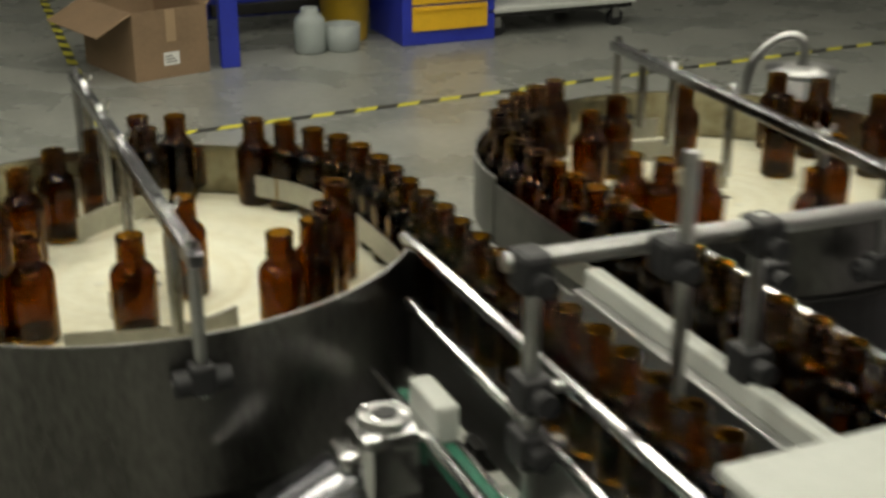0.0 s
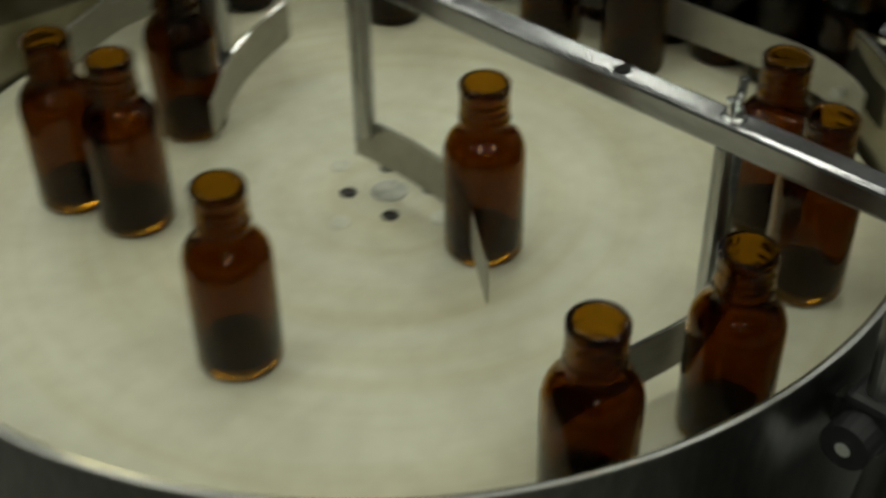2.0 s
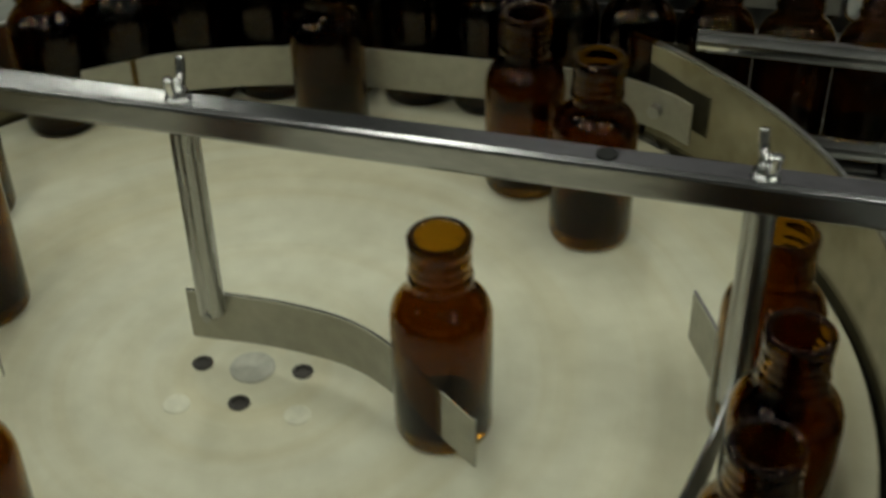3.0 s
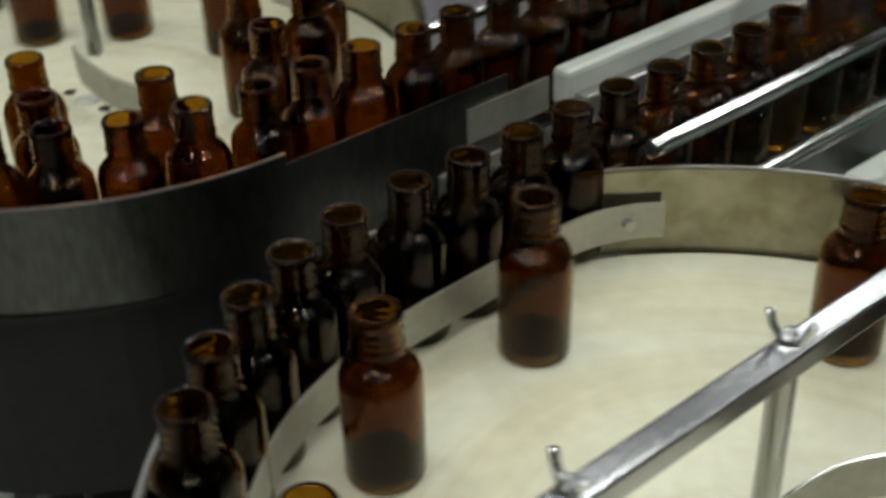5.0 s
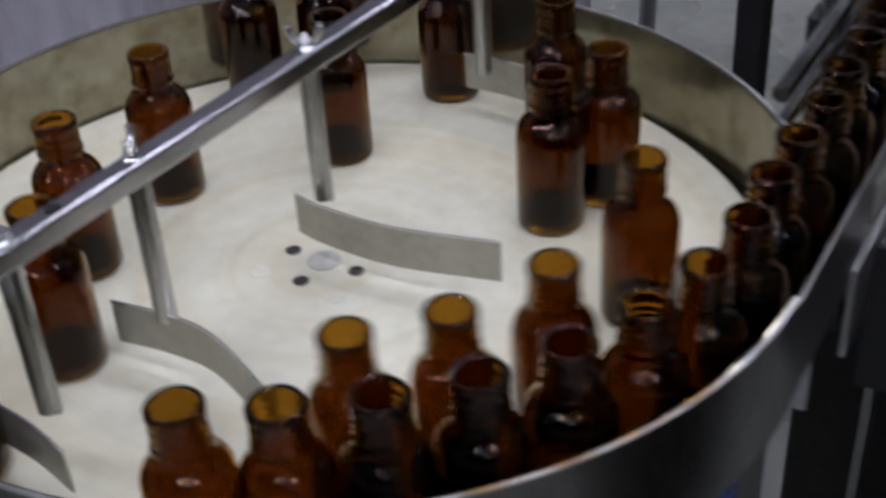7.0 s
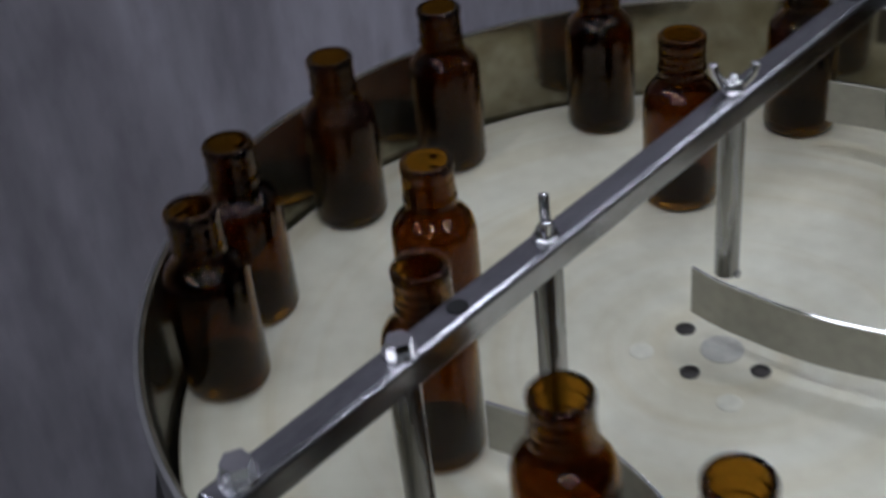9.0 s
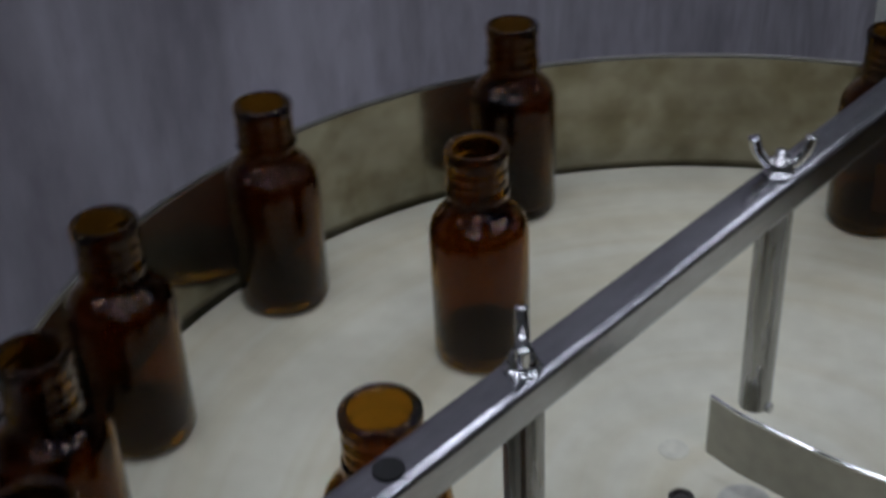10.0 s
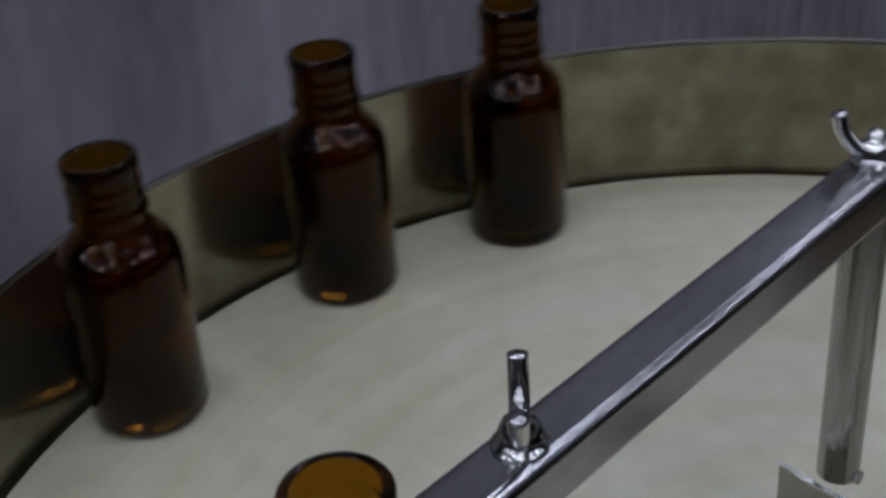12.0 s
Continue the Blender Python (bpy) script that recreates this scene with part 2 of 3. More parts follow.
def arc(c, r, a0, a1, n=24):
    return [(c[0] + r * math.cos(radians(a0 + (a1 - a0) * k / n)), c[1] + r * math.sin(radians(a0 + (a1 - a0) * k / n))) for k in range(n + 1)]


# ---- plan ----
Z = 0.9                                  # the height of discs and conveyors
CA, RA = Vector((-0.013, -0.001)), 0.310  # the turntable with the lane on its north side
CB, RB = Vector((0.0, 0.746)), 0.298      # the turntable by the sheet wall
LA, LB = 0.285, 0.4626                   # the two conveyor lines
SPIN = 39.9                              # degrees a second

# ---- the hall ----
floor = tagged(part("floor", box((-12, -8, -0.1), (8, 9, 0)), M_FLOOR), "grey polished concrete factory floor", "floor", kind="structure")
for nm, lo, hi in (("wall_west", (-12.2, -8, 0), (-12, 9, CEIL)), ("wall_east", (8, -8, 0), (8.2, 9, CEIL)),
                   ("wall_south", (-12, -8.2, 0), (8, -8, CEIL)), ("wall_north", (-12, 9, 0), (8, 9.2, CEIL))):
    tagged(part(nm, box(lo, hi), M_WALL), "pale painted factory wall", "wall", kind="structure")
tagged(part("ceiling", box((-12.2, -8.2, CEIL), (8.2, 9.2, CEIL + 0.1)), M_CEIL), "dark sheet factory ceiling", "ceiling", kind="structure")
for tx, ty in TUBES:
    fx = thing("ceiling_light", "white twin tube ceiling light, switched on", "ceiling light", (tx, ty, CEIL), "ceiling lights")
    part("housing", box((-0.11, -0.65, -0.05), (0.11, 0.65, 0), 0.008), M_WHITE, fx)
    for dx in (-0.05, 0.05):
        part("tube", rod((dx, -0.6, -0.075), (dx, 0.6, -0.075), 0.013, 12), M_GLOW, fx, "glowing fluorescent tube")

# yellow and black marking tape on the floor: two lines that meet in a corner
def marking(a, b, width=0.05, step=0.2):
    a, b = Vector(a), Vector(b)
    d = (b - a).normalized()
    n = Vector((-d.y, d.x)) * width / 2
    t = thing("floor_tape", "yellow and black striped marking tape on the floor", "floor tape", (0, 0, 0), "marking tapes")
    k, count = 0.0, 0
    bms = (bmesh.new(), bmesh.new())
    sl = d * width * 0.8
    while k < (b - a).length:
        p, q = a + d * k, a + d * min(k + step * 0.5, (b - a).length)
        bm = bms[count % 2]
        c = [p - n, q - n, q + n + sl, p + n + sl]
        lo = [bm.verts.new((v.x, v.y, 0.0005)) for v in c]
        hi = [bm.verts.new((v.x, v.y, 0.002)) for v in c]
        bm.faces.new(hi)
        for i in range(4):
            bm.faces.new((lo[i], lo[(i + 1) % 4], hi[(i + 1) % 4], hi[i]))
        k += step * 0.5
        count += 1
    part("yellow_stripes", bms[0], M_YELLOW, t)
    part("black_stripes", bms[1], M_TBLACK, t)


marking((-3.67, 0.52), (-4.0, 5.4), 0.046)
marking((-3.67, 0.49), (-8.5, 0.7), 0.046)

# sheet wall behind the far turntable: long vertical folds
bm = bmesh.new()
cols = []
for k in range(241):
    x = -0.28 + 2.2 * k / 240
    dy = 0.1 * max(0.0, x - 1.27) + 0.012 * math.sin(x * 9) + 0.007 * math.sin(x * 23 + 1) + 0.004 * noise.noise((x * 14, 0, 0))
    cols.append([bm.verts.new((x, 1.36 + dy * (0.6 + 0.4 * s / 10) + 0.01 * noise.noise((x * 3, s * 0.4, 2)), 0.02 + 2.3 * s / 10)) for s in range(11)])
for p, q in zip(cols, cols[1:]):
    for s in range(10):
        bm.faces.new((p[s], q[s], q[s + 1], p[s + 1]))
bmesh.ops.solidify(bm, geom=bm.faces[:], thickness=0.003)
curtain = thing("curtain", "grey plastic sheet wall hanging in soft folds", "curtain")
part("sheet", bm, M_CLOTH, curtain, smooth=True)
part("rail", rod((-0.3, 1.36, 2.34), (1.27, 1.36, 2.34), 0.02), M_STEEL, curtain)
part("rail", rod((1.27, 1.36, 2.34), (1.95, 1.43, 2.34), 0.02), M_STEEL, curtain)
for px, py in ((-0.29, 1.39), (1.94, 1.46)):
    part("upright", rod((px, py, 0), (px, py, 2.36), 0.016), M_STEEL, curtain)

# white plastic sheet that stands on the floor before the sheet wall
bm = bmesh.new()
grid = [[bm.verts.new((1.22 + 0.46 * u / 16 + 0.012 * v / 8, 1.318 + 0.008 * math.sin(u * 0.9) + 0.006 * noise.noise((u * 0.5, v * 0.5, 3)), 0.001 + (0.285 + 0.006 * math.sin(u * 0.7)) * (1 - v / 8)))
         for v in range(9)] for u in range(17)]
for u in range(16):
    for v in range(8):
        bm.faces.new((grid[u][v], grid[u + 1][v], grid[u + 1][v + 1], grid[u][v + 1]))
bmesh.ops.solidify(bm, geom=bm.faces[:], thickness=0.002)
tagged(part("plastic_sheet", bm, M_SHEET, smooth=True), "crumpled white plastic sheet standing on the floor", "sheet")

# ---- things on the floor behind ----
crate = thing("cardboard_box", "large open brown cardboard box with taped side and label", "cardboard box", (-4.895, 0.877, 0))
turn = Matrix.Rotation(radians(16.2), 4, "Z")
bw, bd, bh, th = 0.535, 0.385, 0.32, 0.006
for lo, hi in (((-bw / 2, -bd / 2, 0.0), (bw / 2, -bd / 2 + th, bh)), ((-bw / 2, bd / 2 - th, 0.0), (bw / 2, bd / 2, bh)),
               ((-bw / 2, -bd / 2 + th, 0.0), (-bw / 2 + th, bd / 2 - th, bh)), ((bw / 2 - th, -bd / 2 + th, 0.0), (bw / 2, bd / 2 - th, bh))):
    part("side", box(lo, hi, 0.001, turn), M_CARD, crate)
part("bottom", box((-bw / 2 + th, -bd / 2 + th, 0.001), (bw / 2 - th, bd / 2 - th, 0.008), 0, turn), M_CARD, crate)
for ax, mm in ((-1, Matrix.Translation((0, -bd / 2, bh)) @ Matrix.Rotation(radians(26), 4, "X")), (1, Matrix.Translation((0, bd / 2, bh)) @ Matrix.Rotation(radians(50), 4, "X"))):
    part("flap", box((-bw / 2, min(0, ax * 0.2), -th), (bw / 2, max(0, ax * 0.2), 0), 0.001, turn @ mm), M_CARD, crate)
part("flap", box((0, -bd / 2, -th), (0.2, bd / 2, 0), 0.001, turn @ Matrix.Translation((-bw / 2, 0, bh)) @ Matrix.Rotation(radians(-115), 4, "Y")), M_CARD, crate)
part("tape", box((bw / 2, -0.025, 0.17), (bw / 2 + 0.0015, 0.025, bh), 0, turn), M_TAPE, crate, "strip of brown packing tape")
part("label", box((bw / 2, -0.045, 0.06), (bw / 2 + 0.0015, 0.035, 0.12), 0, turn), M_PAPER, crate, "white paper label")
for k in range(3):
    part("label_line", box((bw / 2 + 0.0016, -0.037, 0.072 + 0.014 * k), (bw / 2 + 0.0022, 0.022 - 0.01 * k, 0.078 + 0.014 * k), 0, turn), M_TBLACK, crate)

# workbench: blue legs, worktop, with a drawer cabinet under it
bench = thing("workbench", "blue steel workbench with a pale worktop", "workbench", (-5.1, 1.95, 0))
part("worktop", box((-0.36, -0.78, 0.82), (0.42, 0.95, 0.86), 0.006), M_WALL, bench)
for lx in (-0.3, 0.36):
    part("leg", box((lx - 0.03, -0.75, 0), (lx + 0.03, -0.66, 0.82), 0.005), M_BLUE, bench)
part("back_panel", box((-0.33, -0.66, 0.1), (-0.31, 0.9, 0.82)), M_BLUE, bench)
part("stretcher", box((-0.3, -0.64, 0.12), (-0.26, 0.9, 0.18), 0.004), M_DARK, bench)
cabinet = thing("drawer_cabinet", "blue drawer cabinet with yellow drawer fronts", "cabinet", (-5.06, 2.43, 0))
part("body", box((-0.26, -0.26, 0.0), (0.24, 0.26, 0.78), 0.006), M_BLUE, cabinet)
for k, (z0, z1) in enumerate(((0.075, 0.2), (0.212, 0.34), (0.352, 0.54), (0.552, 0.74))):
    dr = part("drawer", box((0.241, -0.21, z0), (0.256, 0.21, z1), 0.003), M_DRAWER, cabinet)
    part("drawer_handle", box((0.256, -0.19, z1 - 0.022), (0.264, 0.19, z1 - 0.012), 0.002), M_DRAWER, dr)
jar = thing("glass_jar", "large clear glass jar with a narrow neck", "jar", (-4.9, 1.7, 0))
part("body", lathe([(0, 0.001), (0.075, 0.001), (0.082, 0.012), (0.082, 0.15), (0.07, 0.18), (0.045, 0.2), (0.045, 0.225), (0.04, 0.225), (0.04, 0.2), (0.064, 0.178), (0.077, 0.148), (0.077, 0.014), (0, 0.01)], 28), M_CLEAR, jar, smooth=True)
bucket = thing("bucket", "yellow plastic bucket on the floor", "bucket", (-5.12, 1.96, 0))
part("body", lathe([(0, 0.002), (0.11, 0.002), (0.115, 0.01), (0.135, 0.27), (0.142, 0.27), (0.142, 0.285), (0.13, 0.285), (0.108, 0.012), (0, 0.012)], 32), M_BUCKET, bucket, smooth=True)
part("handle", ribbon(arc((0, 0), 0.144, -80, 80, 16), 0.245, 0.25, 0.003), M_STEEL, bucket)
tub = thing("plastic_tub", "round clear plastic tub with pale granules", "tub", (-4.9, 1.87, 0))
part("body", lathe([(0, 0.001), (0.085, 0.001), (0.09, 0.008), (0.094, 0.13), (0.09, 0.13), (0.086, 0.01), (0, 0.008)], 28), M_CLEAR, tub, smooth=True)
part("granules", lathe([(0, 0.01), (0.084, 0.011), (0.087, 0.08), (0.05, 0.092), (0, 0.09)], 24), M_LIQUID, tub, smooth=True)

cart = thing("platform_trolley", "low grey platform trolley with swivel castors", "trolley", (-5.2, 3.05, 0))
part("platform", box((-0.38, -0.4, 0.13), (0.38, 0.5, 0.16), 0.008), M_WALL, cart)
part("edge_frame", box((-0.36, -0.38, 0.105), (0.36, 0.48, 0.13), 0.004), M_DARK, cart)
for cx in (-0.3, 0.31):
    for cy in (-0.32, 0.4):
        w = part("castor", rod((cx - 0.015, cy, 0.045), (cx + 0.015, cy, 0.045), 0.045, 20), M_BLACK, cart)
        part("fork", box((cx - 0.022, cy - 0.02, 0.045), (cx + 0.022, cy + 0.02, 0.108), 0.003), M_STEEL, w)
pot = thing("black_stand", "round dark steel stand lying on trolley", "stand", (-5.25, 2.85, 0.16))
part("foot", lathe([(0, 0), (0.07, 0), (0.075, 0.01), (0.05, 0.05), (0.03, 0.09), (0, 0.09)], 24), M_DARK, pot, smooth=True)

# dark pallet and rack far off
pal = thing("pallet", "dark wooden pallet lying on the floor", "pallet", (-6.6, -0.35, 0))
for k in range(5):
    part("board", box((-0.5 + 0.22 * k, -0.5, 0.1), (-0.34 + 0.22 * k, 0.5, 0.12), 0.003), M_DARK, pal)
for k in range(3):
    part("block", box((-0.52, -0.48 + 0.42 * k, 0), (0.54, -0.36 + 0.42 * k, 0.1), 0.003), M_DARK, pal)

# small stainless tank with a bent pipe, beyond the far turntable
tank = thing("steel_tank", "small stainless steel tank with a bent suction pipe", "tank", (-0.508, 1.28, 0))
part("body", lathe([(0, 0.5), (0.056, 0.5), (0.06, 0.51), (0.06, 0.9), (0.056, 0.906), (0, 0.908)], 28), M_STEEL, tank, smooth=True)
part("lid", lathe([(0, 0.908), (0.063, 0.908), (0.064, 0.915), (0.02, 0.922), (0, 0.922)], 28), M_STEEL, tank, smooth=True)
part("stand", rod((0, 0, 0.01), (0, 0, 0.5), 0.025), M_DARK, tank)
part("base_plate", lathe([(0, 0), (0.15, 0), (0.15, 0.012), (0, 0.014)], 28), M_DARK, tank)
bend = [(0, 0, 0.92), (0, 0, 0.955), (-0.012, -0.012, 0.972), (-0.03, -0.035, 0.965), (-0.045, -0.058, 0.94), (-0.055, -0.075, 0.9), (-0.06, -0.085, 0.78)]
part("pipe", tube(bend, 0.009), M_STEEL, tank, smooth=True)


# ---- turntables ----
def wing_nut(at, turn, parent):
    """A wing nut with a domed hub and two raised wings."""
    m = Matrix.Translation(at) @ Matrix.Rotation(radians(turn), 4, "Z")
    bm = lathe([(0, 0), (0.0085, 0), (0.0085, 0.0012), (0.0068, 0.0014), (0.0066, 0.005), (0.005, 0.0085), (0.003, 0.01), (0.003, 0.013), (0, 0.0135)], 16)
    m = m @ Matrix.Scale(0.72, 4)
    bmesh.ops.transform(bm, matrix=m, verts=bm.verts)
    nut = part("wing_nut", bm, M_CHROME, parent, "chromed wing nut", smooth=True)
    for s in (-1, 1):
        wing = tube([(s * 0.004, 0, 0.004), (s * 0.009, 0, 0.0085), (s * 0.0125, 0, 0.014), (s * 0.0145, 0, 0.021)], 0.0031, 12)
        bmesh.ops.transform(wing, matrix=m, verts=wing.verts)
        part("wing", wing, M_CHROME, nut, smooth=True)
    return nut


def hub_disc(table, r):
    """The turning disc of a table, with its hub cap and screws."""
    d = new("disc")
    d["label"] = "off-white plastic disc with dark screws"
    d.parent, d.location = table, (0, 0, Z)
    part("disc_plate", lathe([(0, -0.012), (r - 0.006, -0.012), (r - 0.004, -0.01), (r - 0.004, -0.0015), (r - 0.0055, 0), (0, 0)], 128), M_DISC, d)
    part("hub_cap", lathe([(0, 0.0003), (0.0115, 0.0003), (0.0115, 0.0008), (0.0105, 0.0011), (0, 0.0011)], 32), M_HUB, d, "flat worn grey hub cap")
    for k in range(4):
        a = math.pi / 2 * k
        s = part("screw", lathe([(0, 0.0002), (0.0052, 0.0002), (0.0055, 0.0008), (0.0035, 0.0014), (0.003, 0.0005), (0, 0.0005)], 18, (0.026 * math.cos(a), 0.026 * math.sin(a), 0)), M_SCREW, d, "dark countersunk screw")
        a += math.pi / 4
        part("plug", lathe([(0, 0.0002), (0.0068, 0.0002), (0.0068, 0.0005), (0.0062, 0.0007), (0, 0.0007)], 18, (0.043 * math.cos(a), 0.043 * math.sin(a), 0)), M_PLUG, d, "pale filled screw hole")
    return d


def bar_with_posts(c, angle, x0, x1, nuts, ends, holes, name, top=1.057):
    """A square bar over a turntable, on end posts, with rods that hang from wing nuts."""
    b = thing(name, "square aluminium guide bar bolted across the turntable", "guide bar", (c[0], c[1], 0))
    b.rotation_euler.z = radians(angle)
    w = 0.0075
    bm = bmesh.new()
    es = bmesh.ops.create_cube(bm, size=1, matrix=Matrix.Translation(((x0 + x1) / 2, 0, top - w)) @ Matrix.Diagonal((x1 - x0, 2 * w, 2 * w, 1)))["verts"]
    soft = bmesh.ops.bevel(bm, geom=list({e for v in es for e in v.link_edges}), offset=0.0026, segments=5, affect="EDGES", profile=0.5)["faces"]
    for face in soft:
        face.smooth = max(abs(q) for q in face.normal) < 0.999
    part("bar", bm, M_ALU, b, "scuffed square aluminium bar")
    for x in holes:
        part("hole", lathe([(0, 0.0002), (0.0042, 0.0002), (0.0046, 0.0006), (0.0036, 0.0005), (0, 0.0004)], 18, (x, 0, top)), M_HOLE, b, "dark drilled hole")
    for x, turnn in nuts:
        if turnn is None:
            part("washer", lathe([(0, 0), (0.0072, 0), (0.0072, 0.0012), (0, 0.0012)], 18, (x, 0, top)), M_CHROME, b)
            part("hex_nut", rod((x, 0, top + 0.0012), (x, 0, top + 0.0065), 0.0055, 6), M_CHROME, b, "plain hexagon nut")
        else:
            wing_nut((x, 0, top), turnn, b)
        part("rod", rod((x, 0, 0.937), (x, 0, top - 2 * w), 0.0066, 24), M_ROD, b, "round steel rod")
        part("rod_screw", rod((x, 0.004, 0.938), (x, -0.0075, 0.938), 0.0022, 10), M_STEEL, b)
    for x in ends:
        part("washer", lathe([(0, 0), (0.0075, 0), (0.0075, 0.0015), (0, 0.0015)], 18, (x, 0, top)), M_CHROME, b)
        part("bolt_head", rod((x, 0, top + 0.0015), (x, 0, top + 0.008), 0.006, 6), M_CHROME, b, "hexagon bolt head")
        s = 1 if x > 0 else -1
        part("end_post", rod((x, 0, 0.915), (x, 0, top - 2 * w), 0.0062), M_STEEL, b, "round steel end post")
        part("clamp_block", box((x - 0.012, -0.012, 0.918), (x + 0.012, 0.012, 0.948), 0.004), M_BLACK, b, "black plastic clamp block")
        for y in (-1, 1):
            knob = part("clamp_knob", rod((x, y * 0.011, 0.93), (x, y * 0.026, 0.93), 0.0125, 18), M_BLACK, b, "round black clamp knob")
            part("knob_screw", rod((x, y * 0.026, 0.93), (x, y * 0.0275, 0.93), 0.004, 12), M_CHROME, knob)
        part("clamp_bracket", box((min(x, x - s * 0.024), -0.006, 0.922), (max(x, x - s * 0.024), 0.006, 0.938), 0.001), M_DARK, b)
    return b


def table_frame(c, r, a0, a1, swell, depth, drum, rim=0.965):
    """The fixed tub of a turntable: rim and skirt that swells round the lane, drum, column and feet."""
    f = thing("rotary_table", "round stainless steel rotary table with a raised rim", "rotary table", (c.x, c.y, 0), "rotary tables")
    pts, out = [], []
    for k in range(141):
        a = a0 + (a1 - a0) * k / 140
        near = max(0.0, 1 - abs((a - swell[0] + 180) % 360 - 180) / swell[1])
        q = r + swell[2] * near * near * (3 - 2 * near)
        pts.append((q * math.cos(radians(a)), q * math.sin(radians(a))))
        out.append(((q + 0.0024) * math.cos(radians(a)), (q + 0.0024) * math.sin(radians(a))))
    part("rim", ribbon(pts, Z - 0.014, rim, 0.002), M_RIM, f, "stained sheet steel rim", smooth=True)
    part("rim_edge", ribbon(out, rim + 0.0002, rim + 0.0013, 0.0024), M_STEEL, f)
    part("skirt", ribbon(out, depth, rim, 0.002), M_SKIRT, f, "dull sheet steel skirt", smooth=True)
    part("lane_floor", lathe([(r - 0.03, Z - 0.02), (r + swell[2] - 0.002, Z - 0.02), (r + swell[2] - 0.002, Z - 0.016), (r - 0.03, Z - 0.016)], 96), M_DARK, f)
    part("drum", lathe([(0, drum[1]), (drum[0], drum[1]), (drum[0], Z - 0.022), (0, Z - 0.022)], 72), M_DARK, f, "dark steel drum")
    part("column", box((-0.12, -0.12, 0.08), (0.12, 0.12, drum[1]), 0.006), M_DARK, f)
    for sx in (-1, 1):
        for sy in (-1, 1):
            leg = part("leg", box((sx * 0.16 - 0.016, sy * 0.16 - 0.016, 0.05), (sx * 0.16 + 0.016, sy * 0.16 + 0.016, drum[1]), 0.003), M_SKIRT, f)
            part("foot", lathe([(0, 0), (0.028, 0), (0.028, 0.012), (0.008, 0.02), (0.008, 0.05), (0, 0.05)], 18, (sx * 0.16, sy * 0.16, 0)), M_BLACK, leg)
    return f


table_a = table_frame(CA, RA, 62, -270, (90, 60, 0.002), 0.8, (0.27, 0.7))
part("lane_wall", ribbon([(x, RA + 0.003) for x in (0.0, 0.1, 0.215)], Z - 0.06, 0.965, 0.002), M_SKIRT, table_a, "straight steel lane wall")
part("corner_plate", ribbon([(0.149, 0.272), (0.165, 0.27), (0.2, 0.268)], Z - 0.06, 0.965, 0.002), M_RIM, table_a)
bm = ribbon(spline([(-0.186, 0.187), (-0.143, 0.2205), (-0.088, 0.2435), (-0.03, 0.256), (0.03, 0.2595), (0.085, 0.261), (0.135, 0.2605), (0.17, 0.249), (0.19, 0.235)]), 0.916, 0.944)
part("lane_guide", bm, M_STRIP, table_a, "raised steel guide strip", smooth=True)
part("lane_guide_bolt", rod((0.168, 0.25, 0.93), (0.166, 0.244, 0.93), 0.004, 12), M_STEEL, table_a)
table_b = table_frame(CB, RB, -64, 270, (-90, 75, 0.013), 0.887, (0.268, 0.68), 0.969)
part("lane_wall", ribbon([(x, -RB - 0.0145) for x in (0.0, 0.1, 0.215)], 0.887, 0.961, 0.002), M_SKIRT, table_b, "straight steel lane wall")
part("lane_wall_tab", ribbon([(0.17, -RB - 0.017), (0.215, -RB - 0.017), (0.26, -RB - 0.017)], 0.915, 0.945, 0.0016), M_STRIP, table_b)
part("slot", box((0.1755, -RB - 0.0176, 0.924), (0.182, -RB - 0.0159, 0.943)), M_HOLE, table_b, "dark slot")
part("body_panel", box((0.0, -0.27, 0.2), (0.155, -0.13, Z - 0.024), 0.004), M_SKIRT, table_b, "flat dull steel body panel")
part("lane_wall_brace", box((0.06, -RB - 0.014, 0.84), (0.064, -RB + 0.06, 0.887), 0.001), M_STEEL, table_b)
cap = part("vent_cap", lathe([(0, 0.0), (0.03, 0.0), (0.036, 0.004), (0.038, 0.012), (0.034, 0.017), (0, 0.02)], 32), M_CAP, table_b, "blue perforated round cap", smooth=True)
cap.matrix_local = Matrix.Translation((-0.004, -0.268, 0.797)) @ Matrix.Rotation(radians(90), 4, "X")
for ring, count in ((0.009, 5), (0.018, 9), (0.026, 13)):
    for k in range(count):
        a = 2 * math.pi * k / count
        part("vent_hole", lathe([(0, 0.0), (0.0022, 0.0), (0.0022, 0.0012), (0, 0.0012)], 8, (ring * math.cos(a), ring * math.sin(a), 0.0192 - 0.1 * ring * ring / 0.03)), M_SCREW, cap)
part("yellow_band", ribbon(arc((0, 0), 0.0385, 235, 325, 14), 0.003, 0.012, 0.0012), M_YELLOW, cap, "yellow stripe")

disc_a, disc_b = hub_disc(table_a, RA), hub_disc(table_b, RB)
# guide bars and the blades under them
bar_a = bar_with_posts((0, -0.004), 0, -0.397, 0.332, ((-0.294, 60), (-0.167, 75), (-0.0286, 100), (0.222, 108)), (-0.379, 0.318), (0.159,), "guide_bar")
bar_b = bar_with_posts((0.032, 0.7541), -3.84, -0.352, 0.325, ((-0.2553, None), (-0.1635, 40), (-0.0123, 128), (0.19, 60)), (-0.3373, 0.308), (-0.2215, 0.1139), "guide_bar", 1.046)


